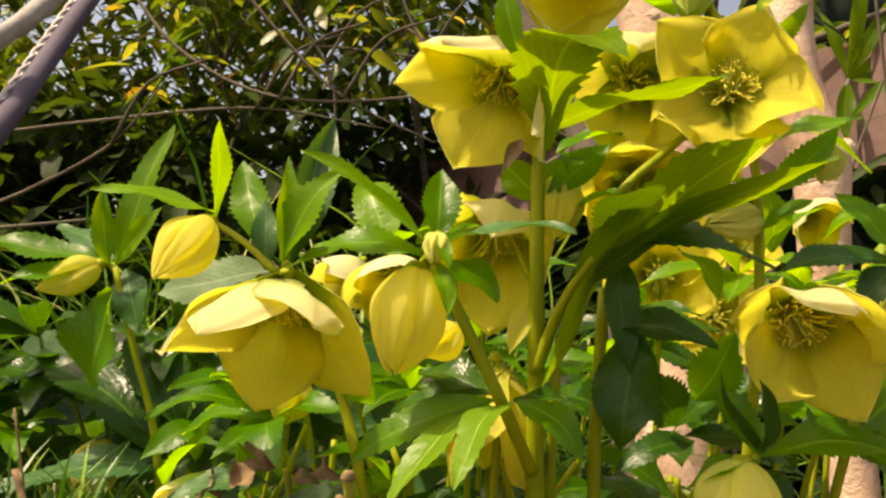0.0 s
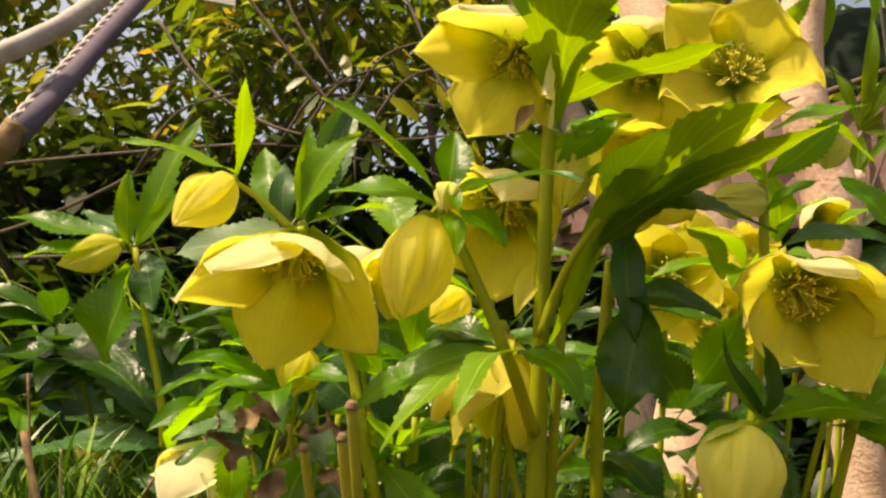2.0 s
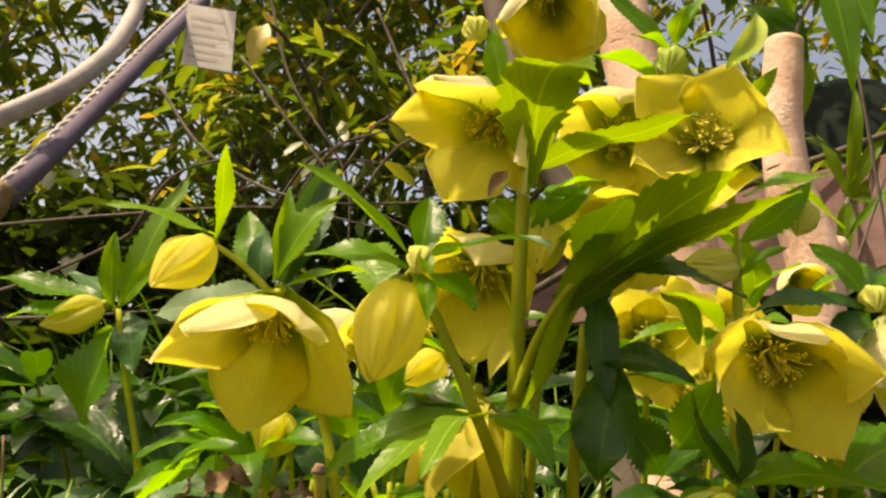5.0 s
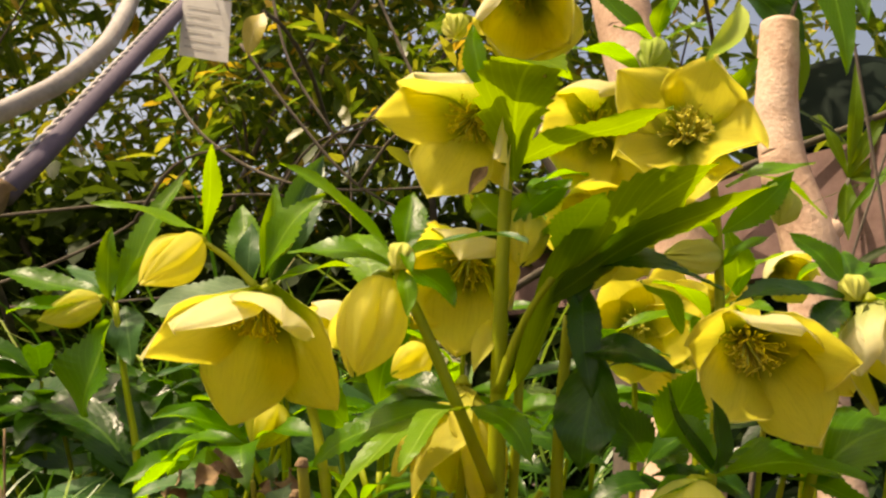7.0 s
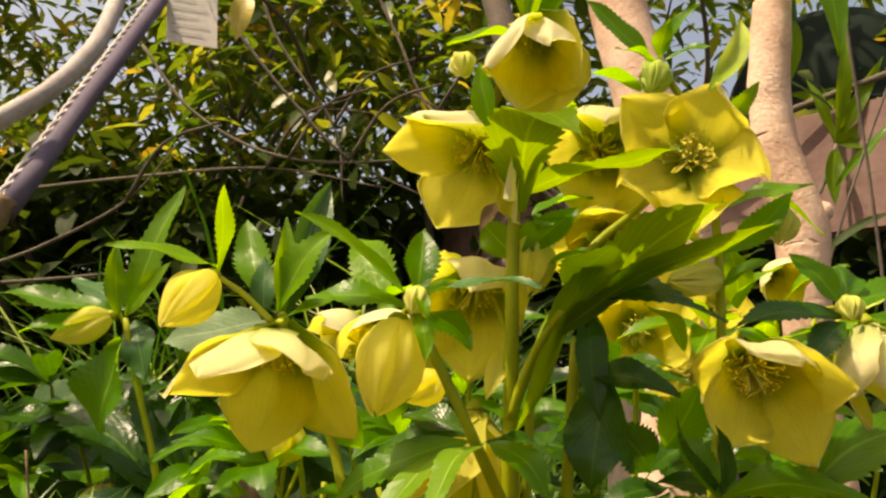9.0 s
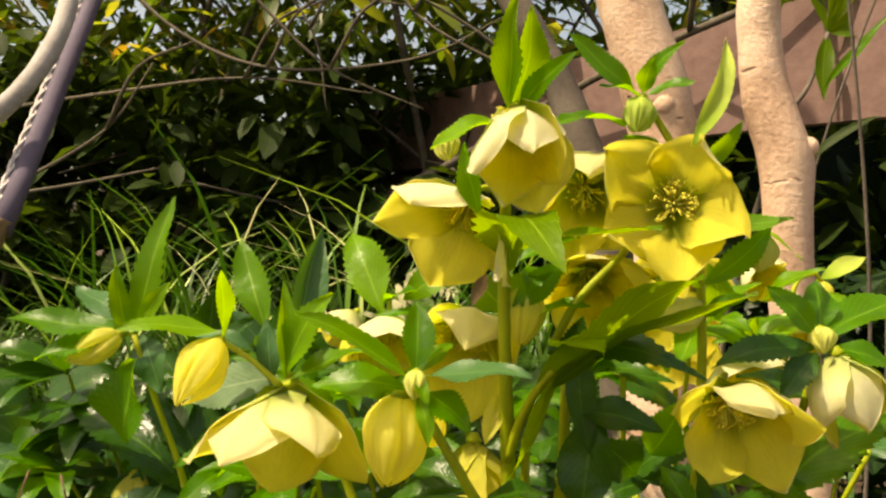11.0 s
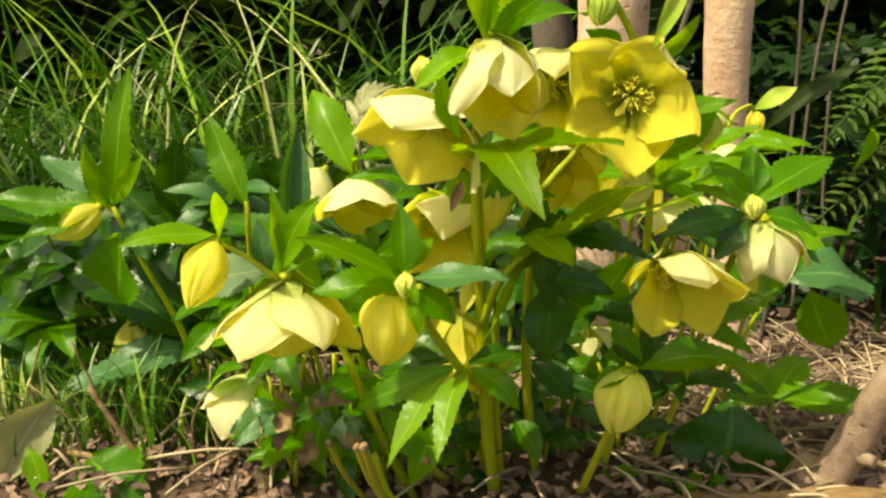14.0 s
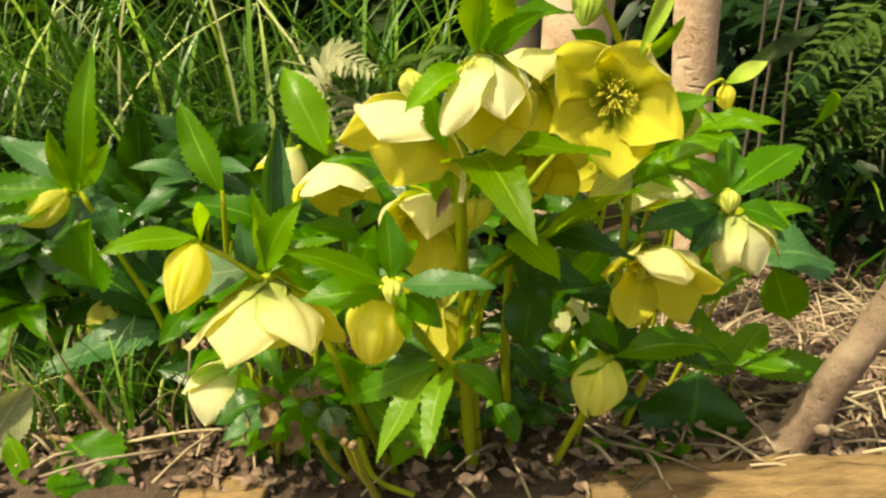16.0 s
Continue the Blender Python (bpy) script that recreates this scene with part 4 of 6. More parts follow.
# leaves at the top
leaf(plant, (0.033, 0.250, 0.252), (0.036, 0.228, 0.285), 0.0130, M_BRACT, facing=(-0.5, -1, 0.3), bow=0.03, fold=0.45, twist=0.2)
leaf(plant, (0.034, 0.252, 0.252), (0.040, 0.240, 0.284), 0.0130, M_BRACT, facing=(0.5, -1, 0.3), bow=0.03, fold=0.45, twist=0.2)
leaf(plant, (0.036, 0.250, 0.251), (0.055, 0.236, 0.268), 0.0095, M_LEAF, facing=(-0.2, -0.9, 0.4), bow=0.04, fold=0.3)
leaf(plant, (0.032, 0.249, 0.2475), (0.0091, 0.2307, 0.2355), 0.0120, M_BRACT, facing=(-0.3, -0.6, 0.75), bow=0.06, fold=0.35)
leaf(plant, (0.024, 0.256, 0.214), (0.017, 0.255, 0.241), 0.0095, M_LEAF, facing=(-0.6, -1, 0.1), bow=0.10, fold=0.45)
leaf(plant, (0.031, 0.262, 0.226), (0.052, 0.285, 0.236), 0.014, M_BRACT, facing=UP, bow=0.05)
leaf(plant, (0.081, 0.312, 0.269), (0.053, 0.305, 0.292), 0.0120, M_LEAF, facing=(0.2, -0.9, 0.4), bow=0.05)
leaf(plant, (0.084, 0.311, 0.268), (0.098, 0.296, 0.286), 0.0085, M_LEAF, facing=(-0.6, -0.8, 0.3), bow=0.10, fold=0.4)
leaf(plant, (0.083, 0.312, 0.268), (0.066, 0.304, 0.270), 0.010, M_LEAF, facing=UP, bow=0.06)
leaf(plant, (0.085, 0.311, 0.267), (0.104, 0.304, 0.272), 0.009, M_LEAF, facing=(0, -0.6, 0.8), bow=0.06)
leaf(plant, (0.084, 0.308, 0.268), (0.087, 0.298, 0.280), 0.008, M_BRACT, facing=FRONT, bow=0.06)
leaf(plant, (0.099, 0.282, 0.243), (0.119, 0.322, 0.294), 0.0095, M_PALE_BRACT, facing=(0.5, -1, 0.3), bow=0.03, fold=0.5, teeth=0.4)
leaf(plant, (0.105, 0.305, 0.236), (0.122, 0.302, 0.256), 0.008, M_BRACT, facing=(0.5, -1, 0.1), bow=0.05)
leaf(plant, (0.078, 0.312, 0.255), (0.048, 0.292, 0.252), 0.016, M_LEAF, facing=UP, bow=0.10)
leaf(plant, (0.094, 0.312, 0.240), (0.076, 0.304, 0.250), 0.010, M_LEAF, facing=FRONT)
# leaves behind the wide flower
leaf(plant, (0.118, 0.321, 0.216), (0.154, 0.329, 0.201), 0.0090, M_BRACT, facing=UP, bow=0.10)
leaf(plant, (0.114, 0.322, 0.210), (0.146, 0.315, 0.218), 0.010, M_BRACT, facing=(0, -0.7, 0.7), bow=0.05)
leaf(plant, (0.113, 0.322, 0.190), (0.139, 0.318, 0.216), 0.0120, M_LEAF, facing=(0.3, -1, 0.2), bow=0.03)
leaf(plant, (0.112, 0.322, 0.188), (0.090, 0.300, 0.192), 0.0095, M_LEAF, facing=UP, bow=0.06)
leaf(plant, (0.113, 0.322, 0.176), (0.128, 0.310, 0.186), 0.0095, M_LEAF, facing=(0, -0.7, 0.7), bow=0.06)

# right-hand star of leaves
leaf(plant, (0.160, 0.316, 0.170), (0.206, 0.348, 0.184), 0.0205, M_LEAF, facing=(-0.1, -0.5, 0.9), bow=0.06, fold=0.2)
leaf(plant, (0.158, 0.317, 0.172), (0.164, 0.344, 0.191), 0.0140, M_LEAF, facing=(0, -1, 0.4), bow=0.05, fold=0.3)
leaf(plant, (0.156, 0.315, 0.171), (0.137, 0.317, 0.190), 0.0125, M_LEAF, facing=(0.3, -1, 0.3), bow=0.05, fold=0.3)
leaf(plant, (0.161, 0.313, 0.167), (0.187, 0.309, 0.157), 0.0140, M_LEAF, facing=(0, -0.5, 0.9), bow=0.08, fold=0.2)
leaf(plant, (0.155, 0.313, 0.166), (0.113, 0.301, 0.158), 0.0150, M_DARK, facing=(0, -0.6, 0.8), bow=0.08, fold=0.2)
leaf(plant, (0.156, 0.312, 0.164), (0.140, 0.304, 0.146), 0.0120, M_DARK, facing=(0, -0.8, 0.5), bow=0.08)
leaf(plant, (0.146, 0.335, 0.095), (0.204, 0.355, 0.130), 0.030, M_LEAF, facing=(0, -0.5, 0.9), bow=0.10)
leaf(plant, (0.200, 0.372, 0.112), (0.255, 0.380, 0.100), 0.040, M_GLAUC, facing=(0, -0.35, 0.95), bow=0.14, fold=0.05, label="broad grey-green leaf")
leaf(plant, (0.222, 0.385, 0.098), (0.240, 0.385, 0.060), 0.028, M_LEAF, facing=(-0.3, -1, 0.1), bow=0.06)
stem(plant, [(0.150, 0.37, -0.03), (0.180, 0.375, 0.06), (0.202, 0.374, 0.112)], 0.0022, 0.0018)
leaf(plant, (0.107, 0.290, 0.098), (0.156, 0.292, 0.101), 0.0175, M_LEAF, facing=(0, -0.55, 0.85), bow=0.08)
leaf(plant, (0.107, 0.290, 0.098), (0.094, 0.300, 0.118), 0.0130, M_LEAF, facing=(0.3, -0.9, 0.4), bow=0.08)
leaf(plant, (0.107, 0.291, 0.098), (0.104, 0.284, 0.122), 0.009, M_DARK, facing=(0.6, -0.9, 0.3), bow=0.08, fold=0.6, teeth=0.2)
leaf(plant, (0.112, 0.294, 0.096), (0.088, 0.266, 0.124), 0.0045, M_DARK, facing=(0.3, -0.9, 0.3), bow=-0.08, fold=0.4, teeth=0)
leaf(plant, (0.107, 0.291, 0.097), (0.085, 0.292, 0.085), 0.0120, M_LEAF, facing=UP, bow=0.10)

# low toothed leaves in front of the main stem
leaf(plant, (0.020, 0.270, 0.1085), (-0.0063, 0.240, 0.0762), 0.0130, M_LIGHT, facing=(-0.50, -0.55, 0.66), bow=0.12, fold=0.15, teeth=1.0)
leaf(plant, (0.027, 0.268, 0.1105), (0.015, 0.228, 0.089), 0.0128, M_LIGHT, facing=(-0.4, -0.55, 0.73), bow=0.12, fold=0.15, teeth=1.0)
leaf(plant, (0.028, 0.266, 0.110), (0.049, 0.257, 0.095), 0.0125, M_LEAF, facing=(0, -0.6, 0.8), bow=0.18, fold=0.15)
leaf(plant, (0.022, 0.268, 0.110), (-0.025, 0.272, 0.084), 0.0130, M_LEAF, facing=(0.2, -0.7, 0.7), bow=0.14, fold=0.15)
leaf(plant, (0.022, 0.270, 0.111), (-0.014, 0.278, 0.100), 0.0110, M_DARK, facing=(0.1, -0.6, 0.8), bow=0.12)
leaf(plant, (0.020, 0.272, 0.112), (-0.006, 0.286, 0.116), 0.0150, M_DARK, facing=(0.1, -0.6, 0.8), bow=0.08)
leaf(plant, (0.027, 0.270, 0.110), (0.050, 0.284, 0.108), 0.012, M_DARK, facing=UP, bow=0.08)

# fillers of the clump: bracts and leaves between the flowers
for bx, by, bz, tx, ty, tz, w, m, f in (
    (-0.030, 0.330, 0.100, -0.060, 0.318, 0.128, 0.020, M_LEAF, (0.2, -0.8, 0.6)), (-0.020, 0.335, 0.110, -0.010, 0.330, 0.150, 0.018, M_LEAF, FRONT), (-0.050, 0.345, 0.110, -0.085, 0.340, 0.140, 0.020, M_BRACT, (0.2, -0.8, 0.6)),
    (-0.070, 0.345, 0.100, -0.100, 0.330, 0.105, 0.022, M_LEAF, UP), (-0.040, 0.390, 0.165, -0.066, 0.420, 0.208, 0.024, M_BRACT, (0, -1, 0.3)), (-0.030, 0.395, 0.172, 0.002, 0.402, 0.196, 0.018, M_BRACT, (0, -0.9, 0.4)),
    (-0.040, 0.395, 0.170, -0.020, 0.380, 0.178, 0.014, M_LEAF, UP), (-0.010, 0.345, 0.090, 0.012, 0.330, 0.100, 0.016, M_DARK, UP), (0.010, 0.335, 0.130, -0.018, 0.322, 0.142, 0.016, M_LEAF, UP),
    (0.036, 0.305, 0.198, 0.060, 0.312, 0.208, 0.016, M_LEAF, UP), (0.036, 0.300, 0.170, 0.064, 0.290, 0.182, 0.014, M_LEAF, UP), (0.046, 0.300, 0.196, 0.040, 0.280, 0.186, 0.012, M_LEAF, UP),
    (0.100, 0.330, 0.150, 0.082, 0.312, 0.166, 0.014, M_BRACT, UP), (0.120, 0.352, 0.170, 0.142, 0.345, 0.190, 0.016, M_BRACT, UP), (0.125, 0.352, 0.172, 0.118, 0.340, 0.198, 0.014, M_BRACT, FRONT),
    (0.150, 0.372, 0.180, 0.176, 0.366, 0.196, 0.014, M_BRACT, UP), (0.130, 0.335, 0.150, 0.160, 0.322, 0.140, 0.016, M_DARK, UP), (0.090, 0.345, 0.100, 0.070, 0.330, 0.120, 0.020, M_DARK, FRONT),
    (0.095, 0.345, 0.110, 0.108, 0.335, 0.138, 0.020, M_LEAF, FRONT), (0.060, 0.330, 0.080, 0.080, 0.312, 0.066, 0.020, M_DARK, UP), (-0.062, 0.296, 0.070, -0.090, 0.288, 0.060, 0.018, M_DARK, UP),
    (-0.045, 0.300, 0.068, -0.050, 0.292, 0.040, 0.018, M_LEAF, FRONT), (-0.040, 0.305, 0.060, -0.020, 0.290, 0.045, 0.016, M_DARK, FRONT), (-0.085, 0.320, 0.070, -0.078, 0.312, 0.038, 0.013, M_BRACT, (0.6, -1, 0)),
    (0.010, 0.300, 0.060, -0.002, 0.290, 0.030, 0.015, M_BRACT, FRONT), (0.050, 0.305, 0.060, 0.062, 0.290, 0.046, 0.015, M_LEAF, UP), (-0.115, 0.330, 0.060, -0.090, 0.316, 0.082, 0.016, M_LEAF, UP),
):
    leaf(plant, (bx, by, bz), (tx, ty, tz), w, m, facing=f, bow=0.10)

# low leaves hanging between the stems
low = random.Random(77)
# mostly M_DARK, so the shade between stems is in the leaf colour
for k in range(22):
    bx, by, bz = low.uniform(-0.07, 0.10), low.uniform(0.300, 0.345), low.uniform(0.028, 0.075)
    if 0.012 < bx < 0.068:
        by += 0.03
    ang = low.uniform(-1.3, 1.3)
    ln = low.uniform(0.022, 0.040)
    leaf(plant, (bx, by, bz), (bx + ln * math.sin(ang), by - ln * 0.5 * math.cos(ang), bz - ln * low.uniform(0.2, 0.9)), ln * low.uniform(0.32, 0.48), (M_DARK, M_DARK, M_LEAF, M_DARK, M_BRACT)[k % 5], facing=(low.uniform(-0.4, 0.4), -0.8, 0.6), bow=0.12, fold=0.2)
# inner leaves, two in three darkened by colour as shaded depth
for k in range(46):
    bx, by, bz = low.uniform(-0.13, 0.15), low.uniform(0.355, 0.46), low.uniform(0.02, 0.115)
    ang = low.uniform(-1.5, 1.5)
    ln = low.uniform(0.035, 0.060)
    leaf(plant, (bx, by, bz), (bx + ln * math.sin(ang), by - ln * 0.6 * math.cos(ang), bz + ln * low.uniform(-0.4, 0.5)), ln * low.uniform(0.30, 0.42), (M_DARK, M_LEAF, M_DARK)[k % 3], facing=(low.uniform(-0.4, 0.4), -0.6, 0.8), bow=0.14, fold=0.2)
for k in range(12):
    bx = low.uniform(-0.22, -0.08)
    by, bz, ang, ln = low.uniform(0.405, 0.450), low.uniform(0.01, 0.05), low.uniform(-1.4, 1.4), low.uniform(0.03, 0.05)
    leaf(left, (bx, by, bz), (bx + ln * math.sin(ang), by - ln * 0.6 * math.cos(ang), bz + ln * low.uniform(-0.3, 0.3)), ln * 0.36, (M_DARK, M_LEAF)[k % 2], facing=(low.uniform(-0.4, 0.4), -0.6, 0.8), bow=0.14, fold=0.2)
for k in range(9):
    bx = low.uniform(-0.05, 0.10)
    stem(plant, [(bx, 0.335, -0.01), (bx + low.uniform(-0.01, 0.01), 0.328, 0.04), (bx + low.uniform(-0.02, 0.02), 0.325, 0.085)], 0.0026, 0.0018, name="leaf_stalk")

# small leaves near the soil, mainly shade-dark to deepen the gaps
for k in range(54):
    bx, by, bz = low.uniform(-0.105, 0.125), low.uniform(0.318, 0.400), low.uniform(0.004, 0.040)
    ang, ln = low.uniform(-1.6, 1.6), low.uniform(0.014, 0.028)
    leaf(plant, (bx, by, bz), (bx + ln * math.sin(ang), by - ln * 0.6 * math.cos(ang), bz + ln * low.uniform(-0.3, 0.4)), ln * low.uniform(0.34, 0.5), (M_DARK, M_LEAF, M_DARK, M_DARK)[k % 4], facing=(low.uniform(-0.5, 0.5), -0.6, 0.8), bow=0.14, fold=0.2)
for k in range(16):
    bx, by = low.uniform(-0.09, 0.12), low.uniform(0.325, 0.37)
    stem(plant, [(bx, by, -0.01), (bx + low.uniform(-0.008, 0.008), by - 0.004, 0.035), (bx + low.uniform(-0.02, 0.02), by - 0.006, low.uniform(0.05, 0.09))], 0.0022, 0.0014, name="leaf_stalk", material=M_CUT if k % 4 == 0 else None)

# withered bits
leaf(plant, (0.0250, 0.270, 0.194), (0.0200, 0.265, 0.182), 0.0050, M_WITHER, name="withered_sepal", facing=FRONT, bow=0.1, fold=0.6, teeth=0)
leaf(plant, (0.028, 0.296, 0.144), (0.024, 0.292, 0.124), 0.0080, M_BUD, name="yellow_bract", facing=FRONT, bow=0.1, fold=0.5, teeth=0)
for bx, by, bh, r in ((-0.0160, 0.2380, 0.0885, 0.0026), (-0.0215, 0.252, 0.0785, 0.0027), (-0.036, 0.262, 0.0735, 0.0024), (-0.050, 0.300, 0.060, 0.0030), (0.006, 0.290, 0.045, 0.003)):
    stub = stem(plant, [(bx + 0.012, by + 0.055, -0.01), (bx + 0.004, by + 0.015, bh * 0.6), (bx, by, bh)], r, r * 0.95, name="cut_stem", material=M_CUT)
    part("dry_cut", tube([(bx, by, bh - 0.0012), (bx + 0.0002, by - 0.0003, bh + 0.0012)], (r * 0.70, r * 0.48), 9, 3, 0.45, 5), M_WITHER, stub)

dry = random.Random(19)
for k in range(13):
    a = Vector((dry.uniform(-0.068, -0.030), dry.uniform(0.272, 0.300), dry.uniform(0.060, 0.090)))
    d = Vector((dry.uniform(-1, 1), dry.uniform(-0.5, 0.2), dry.uniform(-0.8, 0.6))).normalized() * dry.uniform(0.010, 0.018)
    leaf(plant, a, a + d, dry.uniform(0.006, 0.010), M_WITHER if k % 3 else M_SHEEN_DRY, name="withered_leaf", facing=(dry.uniform(-0.6, 0.6), -0.8, 0.5), bow=dry.uniform(0.1, 0.4), fold=0.8, teeth=1.0, wave=0.25, twist=dry.uniform(-1.2, 1.2))
stem(plant, [(-0.046, 0.335, -0.01), (-0.050, 0.312, 0.045), (-0.052, 0.292, 0.078)], 0.0022, 0.0014, name="withered_stalk", material=M_CUT)
leaf(plant, (-0.058, 0.284, 0.070), (-0.0640, 0.276, 0.0885), 0.0085, M_LEAF, facing=(0.4, -0.9, 0.2), bow=0.1, fold=0.4, teeth=0.6)
leaf(plant, (-0.052, 0.280, 0.075), (-0.080, 0.262, 0.0700), 0.0120, M_GLAUC, facing=(-0.1, -0.6, 0.8), bow=0.12, fold=0.2)

# ---- left hellebore with pointed buds ----
stem(left, [(-0.135, 0.385, -0.02), (-0.145, 0.380, 0.063), (-0.160, 0.376, 0.110), (-0.174, 0.374, 0.150)], 0.0032, 0.0024)
stem(left, [(-0.174, 0.374, 0.148), (-0.177, 0.372, 0.152), (-0.180, 0.371, 0.150)], 0.0018, 0.0014)
bud(left, (-0.1795, 0.3710, 0.1510), (-0.2045, 0.3600, 0.1360), 0.0165, label="pointed yellow bud")
leaf(left, (-0.175, 0.375, 0.153), (-0.159, 0.387, 0.226), 0.0190, M_BRACT, facing=(-0.2, -1, 0.2), bow=0.03, fold=0.3)
leaf(left, (-0.176, 0.372, 0.150), (-0.180, 0.366, 0.188), 0.0120, M_BRACT, facing=(0.2, -1, 0.1), bow=0.04)
leaf(left, (-0.178, 0.374, 0.152), (-0.240, 0.362, 0.158), 0.0190, M_LEAF, facing=(0, -0.6, 0.8), bow=0.06)
leaf(left, (-0.178, 0.374, 0.150), (-0.217, 0.353, 0.138), 0.0165, M_LEAF, facing=(0, -0.6, 0.8), bow=0.06)
leaf(left, (-0.178, 0.378, 0.155), (-0.226, 0.402, 0.172), 0.0190, M_GLAUC, facing=(0, -0.4, 0.9), bow=0.05)
leaf(left, (-0.174, 0.375, 0.151), (-0.150, 0.368, 0.180), 0.0110, M_BRACT, facing=FRONT, bow=0.04)
leaf(left, (-0.172, 0.380, 0.150), (-0.157, 0.372, 0.120), 0.020, M_GLAUC, facing=FRONT, bow=0.06)
leaf(left, (-0.0885, 0.3450, 0.1600), (-0.1096, 0.3643, 0.2030), 0.0175, M_BRACT, facing=(0.2, -1, 0.3), bow=0.04, fold=0.3)
stem(left, [(-0.110, 0.39, -0.02), (-0.100, 0.37, 0.07), (-0.0885, 0.346, 0.162)], 0.0026, 0.0020)
leaf(left, (-0.176, 0.370, 0.092), (-0.166, 0.362, 0.139), 0.040, M_LEAF, facing=(-0.35, -0.9, 0.25), bow=0.06, fold=0.35)
stem(left, [(-0.120, 0.400, -0.02), (-0.118, 0.396, 0.03), (-0.134, 0.388, 0.056)], 0.0022, 0.0018, name="leaf_stalk")
leaf(left, (-0.134, 0.388, 0.056), (-0.2135, 0.3560, 0.0420), 0.0270, M_GLAUC, facing=(0, -0.36, 0.93), bow=0.08, fold=0.1, teeth=1.3, label="long toothed grey-green leaf")
bud(left, (-0.1915, 0.412, 0.062), (-0.1885, 0.399, 0.0265), 0.0240, label="hanging yellow bud under a toothed leaf")
stem(left, [(-0.170, 0.42, -0.02), (-0.184, 0.424, 0.05), (-0.1915, 0.413, 0.064)], 0.0024, 0.0018)
for k, (bx, by, bz, tx, ty, tz, w, m) in enumerate((
    (-0.160, 0.405, 0.070, -0.250, 0.425, 0.085, 0.028, M_DARK), (-0.160, 0.432, 0.060, -0.250, 0.446, 0.085, 0.030, M_DARK), (-0.150, 0.40, 0.05, -0.225, 0.415, 0.045, 0.026, M_DARK),
    (-0.145, 0.390, 0.060, -0.235, 0.410, 0.100, 0.032, M_DARK), (-0.140, 0.395, 0.070, -0.195, 0.430, 0.120, 0.030, M_DARK), (-0.130, 0.390, 0.060, -0.090, 0.360, 0.100, 0.028, M_LEAF),
)):
    leaf(left, (bx, by, bz), (tx, ty, tz), w, m, facing=(0.1, -0.5, 0.85), bow=0.12)

# ---- basal leaves: palmate fans low in the clump ----
rng = random.Random(11)


def basal_fan(parent, root, hub, reach, tilt, material, count=5, seed=0):
    """A leaf stalk that ends in a fan of toothed leaflets."""
    r = random.Random(seed)
    stem(parent, [root, Vector(root).lerp(Vector(hub), 0.55) + Vector((0, 0, 0.012)), hub], 0.0022, 0.0017, name="leaf_stalk")
    for k in range(count):
        a = radians(-75 + 150 * k / max(1, count - 1) + r.uniform(-10, 10) + tilt)
        ln = reach * r.uniform(0.75, 1.1)
        d = Vector((math.sin(a), -math.cos(a) * 0.8, r.uniform(-0.35, 0.35)))
        leaf(parent, hub, Vector(hub) + d * ln, ln * r.uniform(0.26, 0.36), material, facing=(r.uniform(-0.3, 0.3), -0.45, 0.9), bow=r.uniform(0.05, 0.2), seed=seed * 10 + k)


FANS = (
    (0.00, 0.35, -0.02, 0.325, 0.070, 0.050, 10, M_LEAF), (-0.05, 0.36, -0.075, 0.340, 0.088, 0.050, -20, M_LEAF), 
    (0.12, 0.37, 0.135, 0.350, 0.060, 0.055, 10, M_DARK), (-0.03, 0.41, -0.060, 0.395, 0.118, 0.055, -15, M_LEAF),
    (0.02, 0.43, 0.000, 0.420, 0.125, 0.055, 0, M_LEAF), (-0.08, 0.45, -0.100, 0.440, 0.118, 0.060, -20, M_DARK), (-0.06, 0.37, -0.045, 0.340, 0.050, 0.045, 15, M_LEAF),
    (0.05, 0.45, 0.060, 0.440, 0.118, 0.055, 20, M_LEAF), (0.14, 0.42, 0.150, 0.400, 0.155, 0.050, 20, M_BRACT), (0.16, 0.44, 0.180, 0.430, 0.165, 0.050, 10, M_BRACT),
    (0.03, 0.36, 0.050, 0.340, 0.050, 0.040, 30, M_DARK), (-0.03, 0.34, -0.040, 0.320, 0.030, 0.035, -10, M_BRACT),
    (0.01, 0.36, 0.004, 0.330, 0.034, 0.036, -10, M_DARK), (0.06, 0.36, 0.068, 0.336, 0.030, 0.036, 15, M_DARK), (-0.05, 0.35, -0.062, 0.318, 0.036, 0.036, -15, M_LEAF),
    (0.02, 0.38, 0.022, 0.362, 0.088, 0.045, 0, M_DARK), (-0.02, 0.39, -0.022, 0.366, 0.104, 0.046, -10, M_LEAF), 
    (0.07, 0.40, 0.070, 0.384, 0.140, 0.045, 0, M_DARK), (0.13, 0.36, 0.140, 0.338, 0.100, 0.042, 20, M_LEAF), (0.01, 0.40, 0.006, 0.384, 0.150, 0.045, -5, M_LEAF),
    (0.11, 0.40, 0.120, 0.385, 0.165, 0.045, -10, M_BRACT), (0.19, 0.42, 0.205, 0.410, 0.120, 0.045, 10, M_BRACT),
)
